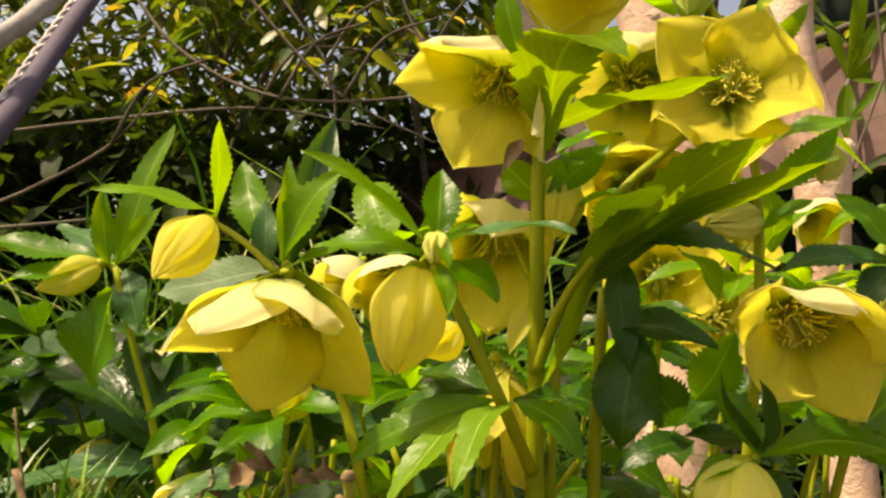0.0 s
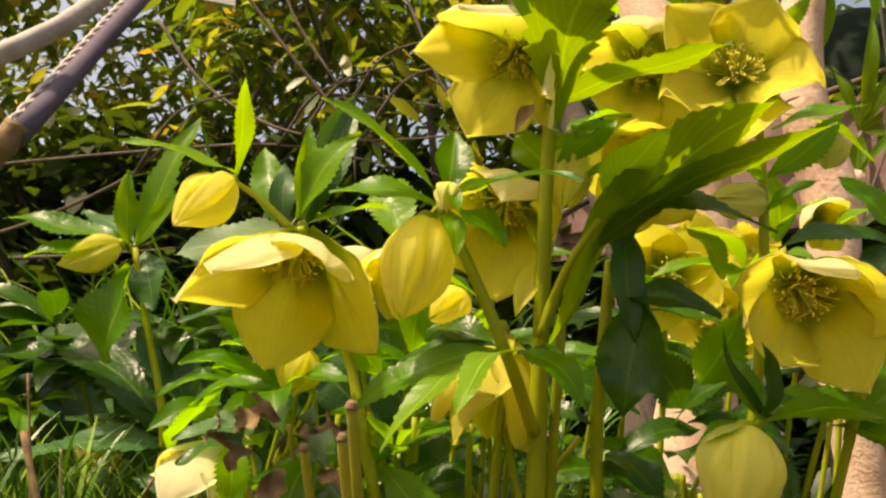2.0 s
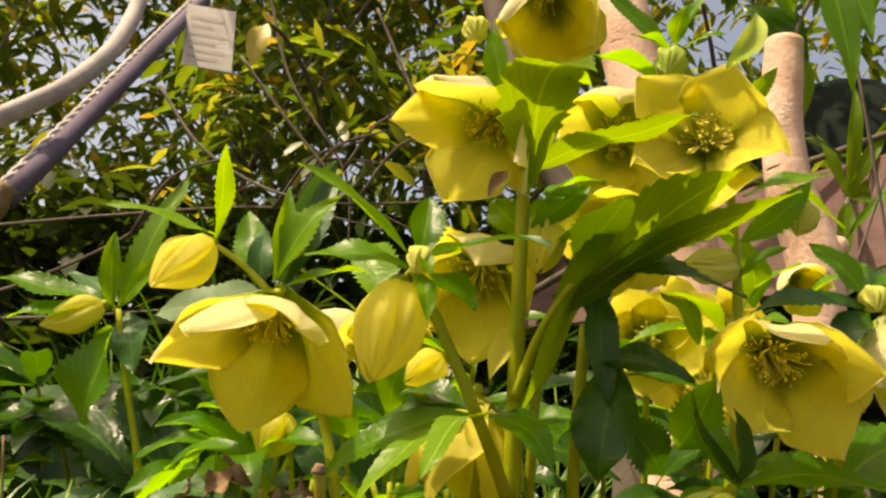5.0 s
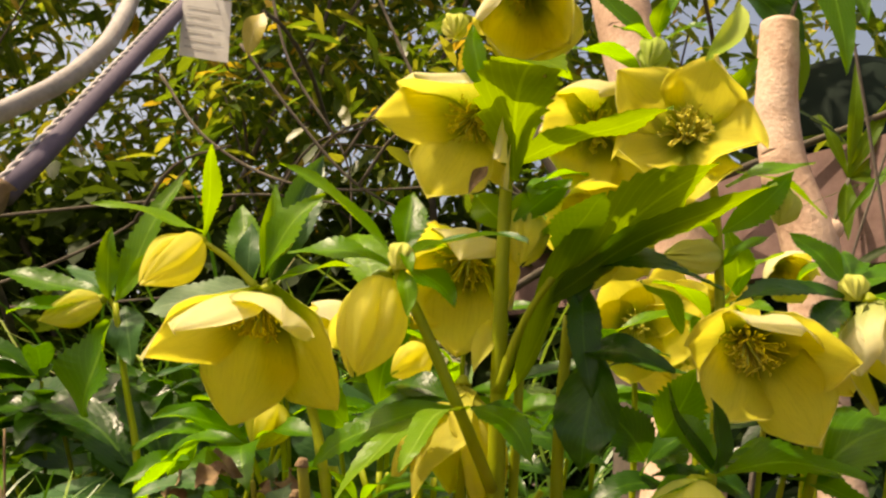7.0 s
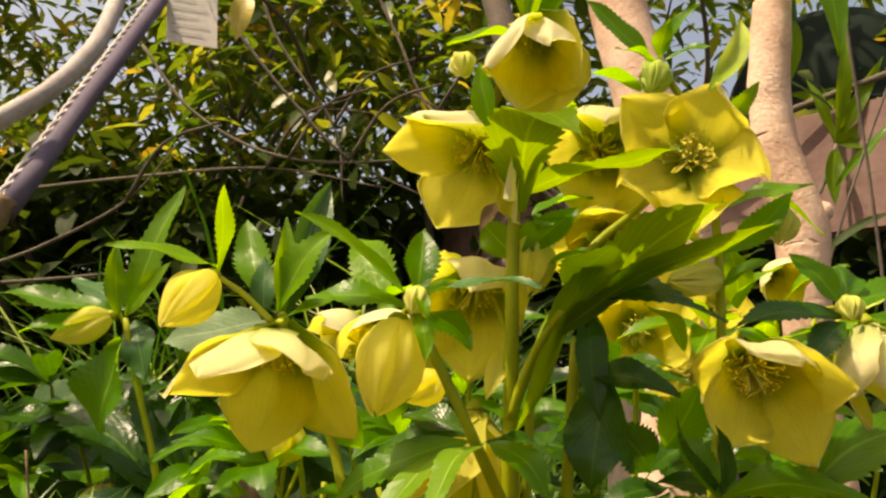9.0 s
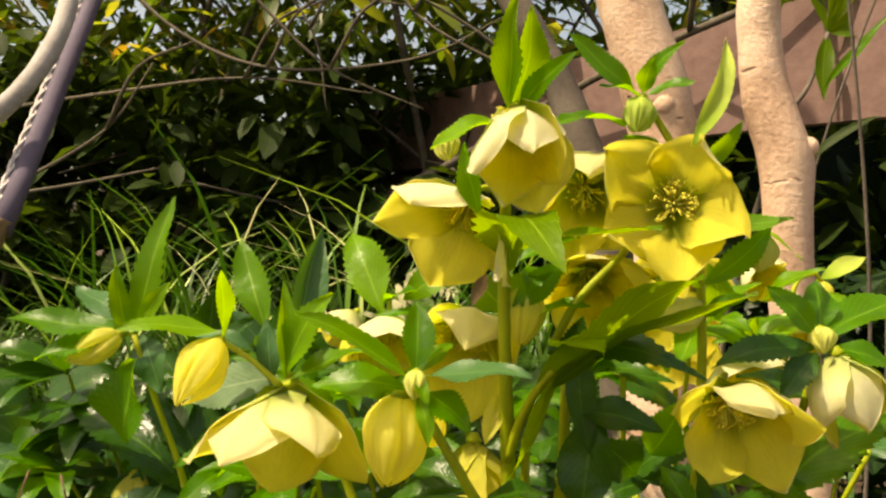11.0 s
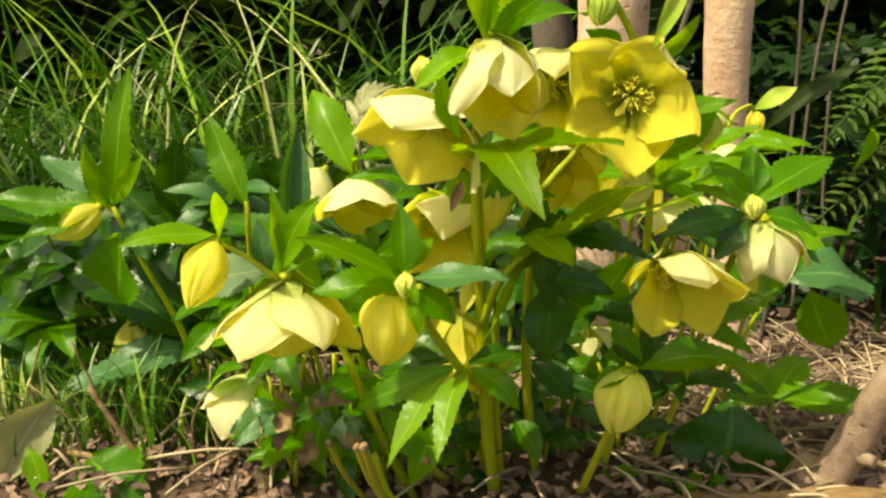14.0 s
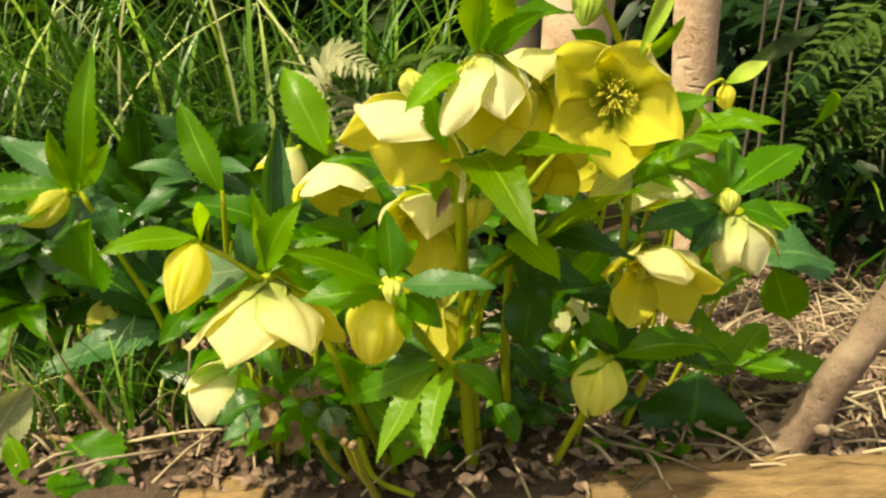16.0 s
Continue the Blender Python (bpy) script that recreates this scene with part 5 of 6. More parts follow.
LEFT_FANS = (
    (-0.17, 0.44, -0.185, 0.420, 0.078, 0.055, -25, M_DARK), (-0.20, 0.45, -0.228, 0.432, 0.085, 0.060, -30, M_DARK), (-0.14, 0.44, -0.145, 0.410, 0.062, 0.050, 5, M_DARK),
    (-0.22, 0.43, -0.240, 0.412, 0.060, 0.050, -10, M_LEAF), (-0.16, 0.45, -0.170, 0.436, 0.112, 0.050, 10, M_DARK), (-0.11, 0.42, -0.108, 0.390, 0.092, 0.048, 15, M_LEAF),
    (-0.24, 0.47, -0.265, 0.455, 0.110, 0.060, -20, M_DARK), (-0.10, 0.43, -0.090, 0.408, 0.118, 0.046, 20, M_DARK), (-0.13, 0.45, -0.130, 0.440, 0.130, 0.050, -5, M_GLAUC),
)
for k, (rx, ry, hx, hy, hz, reach, tilt, m) in enumerate(LEFT_FANS):
    basal_fan(left, (rx, ry, ground_height(rx, ry) - 0.005), (hx, hy, hz), reach, tilt, m, 6, 80 + k)
for k, (rx, ry, hx, hy, hz, reach, tilt, m) in enumerate(FANS):
    basal_fan(plant, (rx, ry, ground_height(rx, ry) - 0.005), (hx, hy, hz), reach, tilt, m, 5, 40 + k)

# dark glossy plant behind, left of the clump
dark = empty("broadleaf_plant", (-0.14, 0.53, -0.07), "dark glossy broad-leaved plant in front of the grass", "plant")
for k in range(34):
    a = rng.uniform(-1.5, 1.5)
    b = Vector((-0.125 + rng.uniform(-0.09, 0.09), 0.52 + rng.uniform(-0.04, 0.04), 0.0 + rng.random() * 0.10))
    d = Vector((math.sin(a), -0.45 * math.cos(a), 0.35 + rng.random() * 0.7)).normalized()
    leaf(dark, b, b + d * rng.uniform(0.06, 0.10), rng.uniform(0.026, 0.036), M_GLAUC if k % 3 == 0 else M_DARK, facing=(rng.uniform(-0.5, 0.5), -0.8, 0.6), bow=rng.uniform(0.05, 0.16), teeth=0.4, fold=0.15)
for k in range(5):
    x = -0.145 + rng.uniform(-0.05, 0.05)
    stem(dark, [(x, 0.53, -0.09), (x - 0.005, 0.525, 0.0), (x + rng.uniform(-0.02, 0.02), 0.52, 0.08)], 0.003, 0.002)

for px, py, pz, n in ((-0.33, 0.62, -0.085, 26), (-0.27, 0.47, -0.04, 16)):
    more = empty("broadleaf_plant", (px, py, pz), "dark broad-leaved plant in the shade of the clump", "plant")
    for k in range(n):
        a = rng.uniform(-1.6, 1.6)
        c = Vector((px + rng.uniform(-0.06, 0.06), py + rng.uniform(-0.03, 0.03), pz + 0.04 + rng.random() * 0.08))
        d = Vector((math.sin(a), -0.5 * math.cos(a), 0.1 + rng.random() * 0.6)).normalized()
        leaf(more, c, c + d * rng.uniform(0.06, 0.09), rng.uniform(0.034, 0.048), M_GLAUC if k % 4 == 0 else M_DARK, facing=(rng.uniform(-0.5, 0.5), -0.6, 0.8), bow=rng.uniform(0.05, 0.16), teeth=0.3, fold=0.12, broad=0.6)
    for k in range(5):
        stem(more, [(px + 0.01 * k - 0.02, py, pz - 0.02), (px + 0.02 * k - 0.04, py, pz + 0.04), (px + 0.03 * k - 0.06, py - 0.01, pz + 0.09)], 0.003, 0.002)

# low weeds by the stake: light toothed leaves and a dark round leaf
weed = empty("weed", (0.20, 0.40, -0.02), "low light-green weed on the litter", "plant")
for k, (dx, dy, dz, ln) in enumerate(((0.075, -0.005, -0.008, 1), (0.05, -0.02, 0.004, 1), (-0.035, -0.012, 0.006, 1), (0.03, 0.03, 0.012, 1), (-0.02, 0.03, 0.010, 1))):
    leaf(weed, (0.215, 0.392, 0.022), (0.215 + dx, 0.392 + dy, 0.022 + dz), 0.022, M_BRACT, facing=(0, -0.3, 1), bow=0.06, teeth=1.5)
stem(weed, [(0.212, 0.40, -0.03), (0.214, 0.394, 0.0), (0.215, 0.392, 0.022)], 0.0014, 0.0011)
round_plant = empty("round_leaf_weed", (0.175, 0.37, -0.02), "dark round leaf standing on the litter", "plant")
leaf(round_plant, (0.180, 0.366, 0.036), (0.170, 0.343, -0.016), 0.066, M_DARK, facing=(0, -0.8, 0.5), bow=0.06, fold=0.08, teeth=0.3, broad=1.0)
stem(round_plant, [(0.182, 0.380, -0.03), (0.184, 0.372, 0.012), (0.180, 0.366, 0.030)], 0.0014, 0.0011)
clover = empty("seedling", (0.13, 0.315, -0.01), "small green seedlings between the stems", "plant")
for k in range(16):
    x, y = 0.10 + rng.random() * 0.07, 0.305 + rng.random() * 0.03
    z = ground_height(x, y)
    leaf(clover, (x, y, z + 0.004), (x + rng.uniform(-0.012, 0.012), y - 0.006, z + 0.012), 0.009, M_LEAF, facing=UP, teeth=0, broad=0.6, n=10)

# withered grey leaf and brown stalks at the left edge
faded = empty("faded_leaf", (-0.20, 0.33, 0.0), "large faded grey-green leaf curling over brown stalks", "dead leaf")
leaf(faded, (-0.206, 0.335, 0.050), (-0.236, 0.318, 0.004), 0.028, M_FADED, facing=(0.5, -0.9, 0.4), bow=-0.10, fold=0.5, teeth=0.3)
leaf(faded, (-0.19, 0.33, 0.015), (-0.15, 0.30, -0.002), 0.045, M_LEAF, facing=(0, -0.5, 0.9), bow=0.1, broad=0.6)
stem(faded, [(-0.225, 0.335, 0.018), (-0.185, 0.330, 0.014), (-0.150, 0.328, 0.000)], 0.0026, 0.0034, material=M_WITHER)
stem(faded, [(-0.182, 0.330, 0.060), (-0.166, 0.328, 0.030), (-0.150, 0.328, 0.000)], 0.0022, 0.0028, material=M_WITHER)
stem(faded, [(-0.02, 0.290, 0.048), (-0.012, 0.292, 0.020), (0.008, 0.292, 0.008)], 0.0028, 0.0022)

for k in range(7):
    x = -0.245 + 0.022 * k
    stem(faded, [(x, 0.345, -0.015), (x + rng.uniform(-0.01, 0.01), 0.342, 0.03), (x + rng.uniform(-0.03, 0.03), 0.338, rng.uniform(0.05, 0.085))], 0.0012, 0.0008, name="dry_stalk", material=M_WITHER if k % 2 else M_STRAW)
leaf(faded, (-0.215, 0.318, 0.030), (-0.205, 0.306, 0.004), 0.014, M_BRACT, facing=(0, -0.9, 0.4), bow=0.05, teeth=0.8)

# ---- stake by the log ----
stake = part("stake", tube([(0.216, 0.332, -0.03), (0.222, 0.328, 0.005), (0.235, 0.324, 0.050), (0.252, 0.318, 0.105), (0.262, 0.314, 0.140)], (0.0118, 0.0098, 0.0090, 0.0092), 16, 8, 0.10, 3), M_STAKE)
tagged(stake, "short cut branch standing in the litter as a stake", "stake")
part("knot", tube([(0.232, 0.318, 0.030), (0.236, 0.312, 0.033)], (0.004, 0.003), 10, 3, 0.2, 2), M_STAKE, stake)
part("peeled_foot", tube([(0.214, 0.333, -0.028), (0.216, 0.331, 0.004), (0.220, 0.330, 0.014)], (0.0175, 0.0150, 0.0125), 14, 4, 0.35, 8), M_STAKE, stake, "torn bark round the foot")


# ---- trees ----
def tree(points, radii, label, material, knots=(), seed=0):
    t = part("tree", tube(points, radii, 18, 10, 0.10, seed), material)
    tagged(t, label, "tree")
    for (kx, ky, kz), r in knots:
        part("knot", tube([(kx, ky + r * 0.6, kz), (kx, ky, kz), (kx, ky - r * 0.35, kz)], (r * 1.1, r, r * 0.5), 12, 3, 0.2, seed), material, t)
    return t


tree([(0.262, 0.60, -0.14), (0.252, 0.60, 0.00), (0.246, 0.60, 0.07), (0.232, 0.60, 0.146), (0.226, 0.60, 0.212), (0.221, 0.60, 0.272), (0.207, 0.60, 0.318), (0.200, 0.60, 0.365), (0.200, 0.60, 0.41), (0.201, 0.60, 0.450)],
     (0.019, 0.0155, 0.0155, 0.0165, 0.0175, 0.0200, 0.0180, 0.0155, 0.0155, 0.0145), "slim pale-barked young trunk, sawn off at the top", M_BARK, (((0.236, 0.590, 0.280), 0.007), ((0.199, 0.586, 0.352), 0.004)), 1)
tree([(0.150, 0.78, -0.16), (0.160, 0.77, 0.05), (0.165, 0.77, 0.20), (0.152, 0.77, 0.33), (0.122, 0.77, 0.43), (0.092, 0.78, 0.54), (0.055, 0.80, 0.72), (0.00, 0.82, 1.05)],
     (0.046, 0.036, 0.033, 0.031, 0.029, 0.024), "leaning pale tree trunk with peeling bark", M_BARK, (((0.150, 0.738, 0.335), 0.011), ((0.118, 0.742, 0.44), 0.009)), 4)
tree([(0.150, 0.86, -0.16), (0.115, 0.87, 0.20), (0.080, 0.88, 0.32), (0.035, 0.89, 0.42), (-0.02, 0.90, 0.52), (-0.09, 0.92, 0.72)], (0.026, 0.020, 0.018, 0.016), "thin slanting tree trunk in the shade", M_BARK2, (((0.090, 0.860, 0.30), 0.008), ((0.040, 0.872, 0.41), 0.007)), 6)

# ---- leaning tube with cord, white branch, tag ----
pole = part("pole", tube([(-0.2555, 0.376, 0.204), (-0.300, 0.527, 0.373), (-0.345, 0.680, 0.544), (-0.42, 0.93, 0.82)], (0.0062, 0.0062), 18, 6), M_TUBE)
tagged(pole, "leaning violet-grey metal tube wound with pale cord", "pole")
a, b = Vector((-0.2555, 0.376, 0.204)), Vector((-0.372, 0.77, 0.645))
dirn = (b - a).normalized()
side = dirn.cross(Vector((-0.35, 0.53, 0.25))).normalized()
side = side if side.x > 0 else -side
for strand in range(2):
    pts = []
    for k in range(150):
        q = k / 149
        w = q * 150 + strand * math.pi
        pts.append(a.lerp(b, q) + side * (-0.0070 + 0.0013 * math.cos(w)) + dirn.cross(side) * (0.0013 * math.sin(w)))
    part("cord", tube(pts, (0.0012, 0.0012), 5, 2), M_CORD, pole, "twisted pale cord")
foot = part("dried_foot", tube([(-0.2555, 0.376, 0.212), (-0.262, 0.373, 0.196), (-0.268, 0.371, 0.184), (-0.262, 0.369, 0.174), (-0.272, 0.368, 0.168), (-0.283, 0.368, 0.172)], (0.0064, 0.0075, 0.005, 0.003), 12, 6, 0.6, 4), M_WITHER, pole, "dried brown vine curl")
vine = empty("dry_vine", (-0.27, 0.37, 0.0), "dry brown vine stalk under the tube", "plant")
part("stalk", tube([(-0.29, 0.385, -0.03), (-0.285, 0.378, 0.08), (-0.272, 0.372, 0.150), (-0.266, 0.372, 0.188)], (0.004, 0.003, 0.0035), 9, 6, 0.4, 2), M_WITHER, vine)

branch = part("white_branch", tube([(-0.330, 0.350, 0.200), (-0.295, 0.385, 0.250), (-0.272, 0.412, 0.288), (-0.266, 0.440, 0.330), (-0.276, 0.47, 0.380), (-0.300, 0.51, 0.46), (-0.33, 0.57, 0.58), (-0.39, 0.68, 0.78)], (0.0062, 0.0060, 0.0056, 0.005), 14, 8, 0.10, 7), M_WHITEBARK)
tagged(branch, "bare whitish curved branch", "branch")

tag = empty("plant_label", (-0.29, 0.60, 0.41), "hanging pale plastic plant label with faint writing", "label")
c0, cx, cz = Vector((-0.311, 0.600, 0.413)), Vector((0.047, 0.004, -0.005)), Vector((-0.008, 0.0, 0.062))
sets = []
for off in (0.0, 0.0007):
    o = Vector((0, off, 0))
    sets += [c0 + o, c0 + cx + o, c0 + cx + cz + o, c0 + cz + o]
part("card", mesh_of(sets, [(0, 1, 2, 3), (7, 6, 5, 4), (0, 4, 5, 1), (1, 5, 6, 2), (2, 6, 7, 3), (3, 7, 4, 0)], smooth=False), M_TAG, tag)
for k in range(6):
    q = c0 + cz * (0.14 + 0.13 * k) + cx * 0.10 + Vector((0, -0.0006, 0))
    ln = (0.62, 0.74, 0.55, 0.70, 0.48, 0.66)[k]
    part("writing", mesh_of([q, q + cx * ln, q + cx * ln + cz * 0.03, q + cz * 0.03], [(0, 1, 2, 3)], smooth=False), M_INK, tag)
part("tie", tube([c0 + cz + cx * 0.5, c0 + cz * 1.5 + cx * 0.4, (-0.322, 0.556, 0.545)], (0.0008, 0.0008), 5, 6), M_CORD, tag)

# ---- fence board and dark bin ----
def board(a, b, zlo, zhi, thick, label):
    a, b = Vector(a), Vector(b)
    out = Vector((b.y - a.y, -(b.x - a.x), 0)).normalized() * thick
    verts, faces = [], []
    n = 24
    for i in range(n + 1):
        p = a.lerp(b, i / n)
        wob = 0.004 * noise.noise(Vector((i * 0.3, 2.0, 0)))
        for q, z in ((0, zlo + wob), (0, zhi + wob * 1.5), (1, zhi + wob * 1.5), (1, zlo + wob)):
            verts.append(Vector((p.x, p.y, 0)) + out * (1 - q) + Vector((0, 0, z)))
    for i in range(n):
        for k in range(4):
            k2 = (k + 1) % 4
            faces.append((i * 4 + k, i * 4 + k2, (i + 1) * 4 + k2, (i + 1) * 4 + k))
    faces += [(3, 2, 1, 0), tuple(n * 4 + k for k in range(4))]
    ob = part("fence_board", mesh_of(verts, faces, smooth=False), M_BOARD)
    return tagged(ob, label, "fence board")


board((-0.5, 2.0), (0.75, 0.55), 0.352, 0.506, 0.022, "long weathered red-brown board nailed behind the trees")
for px, py in ((-0.30, 1.80), (0.66, 0.69)):
    post = part("fence_post", tube([(px, py + 0.04, -0.14), (px, py + 0.04, 0.56)], (0.035, 0.035), 10, 4, 0.05), M_BOARD)
    tagged(post, "dark wooden post carrying the board", "fence post")

bin_v, bin_f = [], []
prof = [(0.23, -0.12), (0.235, 0.30), (0.23, 0.74), (0.215, 0.86), (0.175, 0.95), (0.11, 1.005), (0.04, 1.025), (0.0, 1.027)]
for r, z in prof:
    for k in range(32):
        w = 2 * math.pi * k / 32
        bin_v.append(Vector((0.62 + r * math.cos(w), 1.75 + r * math.sin(w), z)))
for i in range(len(prof) - 1):
    for k in range(32):
        k2 = (k + 1) % 32
        bin_f.append((i * 32 + k, i * 32 + k2, (i + 1) * 32 + k2, (i + 1) * 32 + k))
compost = part("compost_bin", mesh_of(bin_v, bin_f), M_BIN)
tagged(compost, "dark green dome-topped plastic compost bin", "bin")
rim_pts = [(0.62 + 0.236 * math.cos(w), 1.75 + 0.236 * math.sin(w), 0.75) for w in [2 * math.pi * k / 24 for k in range(25)]]
part("rim", tube(rim_pts, (0.006, 0.006), 6, 2), M_BIN, compost)


# ---- shrub ----
def leaf_cloud(count, where, size, seed, slim=0.28, droop=0.3):
    """Many small folded leaves, each six triangles."""
    r = random.Random(seed)
    verts, faces, uvs = [], [], []
    for _ in range(count):
        p = where(r)
        if p is None:
            continue
        ln = size * r.uniform(0.6, 1.25)
        a = r.uniform(0, 2 * math.pi)
        d = Vector((math.cos(a), math.sin(a), r.uniform(-0.9, 0.5) - droop)).normalized()
        s = d.cross(Vector((r.uniform(-0.6, 0.6), r.uniform(-0.6, 0.6), 1))).normalized()
        nn = s.cross(d)
        w = ln * slim * r.uniform(0.8, 1.2)
        o = len(verts)
        verts += [p, p + d * ln * 0.4 + s * w * 0.5 + nn * w * 0.15, p + d * ln * 0.42, p + d * ln * 0.4 - s * w * 0.5 + nn * w * 0.15, p + d * ln * 0.78 + s * w * 0.34 - nn * ln * 0.03, p + d * ln * 0.8 - nn * ln * 0.04, p + d * ln * 0.78 - s * w * 0.34 - nn * ln * 0.03, p + d * ln - nn * ln * 0.10]
        uvs += [(0.5, 0), (1, 0.4), (0.5, 0.4), (0, 0.4), (0.9, 0.75), (0.5, 0.75), (0.1, 0.75), (0.5, 1)]
        faces += [(o, o + 1, o + 2), (o, o + 2, o + 3), (o + 1, o + 4, o + 5, o + 2), (o + 2, o + 5, o + 6, o + 3), (o + 4, o + 7, o + 5), (o + 5, o + 7, o + 6)]
    return mesh_of(verts, faces, uvs)


def density(p, scale, seed):
    return noise.noise(p * scale + Vector((seed, seed * 2.0, 0)))


shrub = empty("shrub", (-0.4, 1.6, -0.12), "tall loose shrub with narrow leaves and tangled grey twigs", "shrub")
rs = random.Random(5)
for k in range(15):
    x0 = rs.uniform(-1.5, 0.25)
    y0 = rs.uniform(1.60, 2.3)
    p = Vector((x0, y0, -0.12))
    d = Vector((rs.uniform(-0.5, 0.5), rs.uniform(-0.3, 0.1), 1.0)).normalized()
    pts = [p.copy()]
    for _ in range(7):
        d = (d + Vector((rs.uniform(-0.5, 0.5), rs.uniform(-0.25, 0.25), rs.uniform(-0.25, 0.35)))).normalized()
        p = p + d * rs.uniform(0.16, 0.30)
        pts.append(p.copy())
    part("limb", tube(pts, (rs.uniform(0.008, 0.016), 0.007, 0.003), 7, 5, 0.2, k), M_TWIG, shrub)
    for _ in range(3):
        q = pts[rs.randrange(2, 7)]
        e = Vector((rs.uniform(-1, 1), rs.uniform(-0.8, 0.3), rs.uniform(-0.3, 0.8))).normalized()
        part("twig", tube([q, q + e * 0.15 + Vector((0, 0, 0.02)), q + e * 0.34 + Vector((rs.uniform(-0.06, 0.06), 0, rs.uniform(-0.08, 0.08)))], (0.0045, 0.0018), 5, 4), M_TWIG, shrub)


def crown_spot(r):
    p = Vector((r.uniform(-2.3, 0.75), r.uniform(1.3, 2.5), r.uniform(0.52, 2.3)))
    if p.x > 0.05 and p.z > 0.45 + 0.9 * (0.75 - p.x) and r.random() < 0.6:
        return None
    return p if density(p, 2.6, 4.0) > -0.03 else None


leaf(shrub, (-0.252, 0.630, 0.476), (-0.256, 0.622, 0.424), 0.022, M_YLEAF, name="yellowing_leaf", facing=(0.2, -1, 0.1), bow=0.08, teeth=0)
part("twig", tube([(-0.40, 1.25, 0.62), (-0.33, 0.95, 0.58), (-0.27, 0.72, 0.51), (-0.252, 0.630, 0.476)], (0.004, 0.0018), 6, 5, 0.2, 4), M_TWIG, shrub)
tagged(part("foliage", leaf_cloud(52000, crown_spot, 0.080, 21), M_SHRUB, shrub, "narrow green leaves with gaps of sky"), kind="stuff")


def skirt_spot(r):
    p = Vector((r.uniform(-2.2, 1.6), r.uniform(1.35, 2.4), r.uniform(-0.1, 0.60)))
    return p if density(p, 4.0, 9.0) > -0.25 else None


# added backdrop that hides the horizon and supplies the darkness under the shrub
hedge = empty("hedge", (0.0, 1.9, -0.12), "low growth added behind the bed, dark as the shade under the shrub", "hedge")
tagged(part("foliage", leaf_cloud(30000, skirt_spot, 0.085, 33, 0.42), M_HEDGE, hedge), kind="stuff")
for k in range(12):
    x = -2 + 3.6 * k / 11
    part("limb", tube([(x, 2.0, -0.14), (x + 0.05, 1.9, 0.2), (x - 0.04, 1.85, 0.5)], (0.012, 0.005), 6, 4, 0.2, k), M_TWIG, hedge)

# arching bare twigs in front of the shade
for k, pts in enumerate((
    [(-0.62, 1.05, 0.62), (-0.50, 1.02, 0.50), (-0.34, 1.00, 0.43), (-0.14, 1.00, 0.44), (-0.02, 1.02, 0.50)],
    [(-0.44, 0.95, 0.62), (-0.33, 0.95, 0.50), (-0.24, 0.96, 0.42), (-0.12, 0.98, 0.37)],
    [(-0.75, 0.95, 0.24), (-0.62, 0.90, 0.27), (-0.50, 0.88, 0.33), (-0.44, 0.88, 0.41)],
    [(-0.85, 1.05, 0.37), (-0.60, 1.03, 0.40), (-0.38, 1.02, 0.42), (-0.20, 1.03, 0.40)],
    [(-0.30, 1.10, 0.80), (-0.22, 1.08, 0.65), (-0.15, 1.06, 0.52), (-0.02, 1.05, 0.44), (0.05, 1.05, 0.40)],
    [(-0.50, 1.10, 0.85), (-0.42, 1.08, 0.66), (-0.30, 1.06, 0.50), (-0.27, 1.05, 0.38)],
)):
    t = part("bare_twig", tube(pts, (0.0028, 0.0022, 0.0010), 8, 8, 0.2, k), M_TWIG)
    tagged(t, "bare grey arching twig of the shrub", "twig", "arching twigs")
    tip = Vector(pts[-1])
    part("side_twig", tube([Vector(pts[2]), Vector(pts[2]) + Vector((0.05, -0.02, 0.07)), Vector(pts[2]) + Vector((0.12, -0.02, 0.10))], (0.003, 0.0015), 6, 4), M_TWIG, t)


# ---- grass ----
def grass_blades(count, spot, length, seed, width=0.0035, lean=0.5):
    r = random.Random(seed)
    verts, faces, uvs = [], [], []
    for _ in range(count):
        x, y = spot(r)
        z = ground_height(x, y)
        ln = length * r.uniform(0.6, 1.15)
        a = r.uniform(0, 2 * math.pi)
        d = Vector((math.cos(a), math.sin(a) - 0.25, 0)) * lean * r.uniform(0.3, 1.3)
        s = Vector((-math.sin(a) + r.uniform(-0.4, 0.4), math.cos(a), 0)).normalized()
        o = len(verts)
        w = width * r.uniform(0.6, 1.3)
        for i in range(7):
            q = i / 6
            p = Vector((x, y, z)) + Vector((0, 0, ln * (q - 0.42 * lean * q**2.6))) + d * ln * q**1.9
            ww = w * (1 - 0.85 * q**2)
            verts += [p - s * ww * 0.5, p + s * ww * 0.5 + Vector((0, 0, ww * 0.15))]
            uvs += [(0, q), (1, q)]
        for i in range(6):
            b = o + 2 * i
            faces.append((b, b + 1, b + 3, b + 2))
    return mesh_of(verts, faces, uvs)


def cover_spot(r):
    x, y = r.uniform(-1.1, 0.12), r.uniform(0.64, 1.55)
    return Vector((x, y, ground_height(x, y) + 0.11 * r.random() ** 1.4))


# fills the gaps between grass blades; their shade is in its colour
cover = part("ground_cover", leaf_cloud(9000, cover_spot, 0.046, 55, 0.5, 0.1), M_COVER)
tagged(cover, "low leafy ground cover under the grass, coloured as if shaded", "ground cover", kind="stuff")


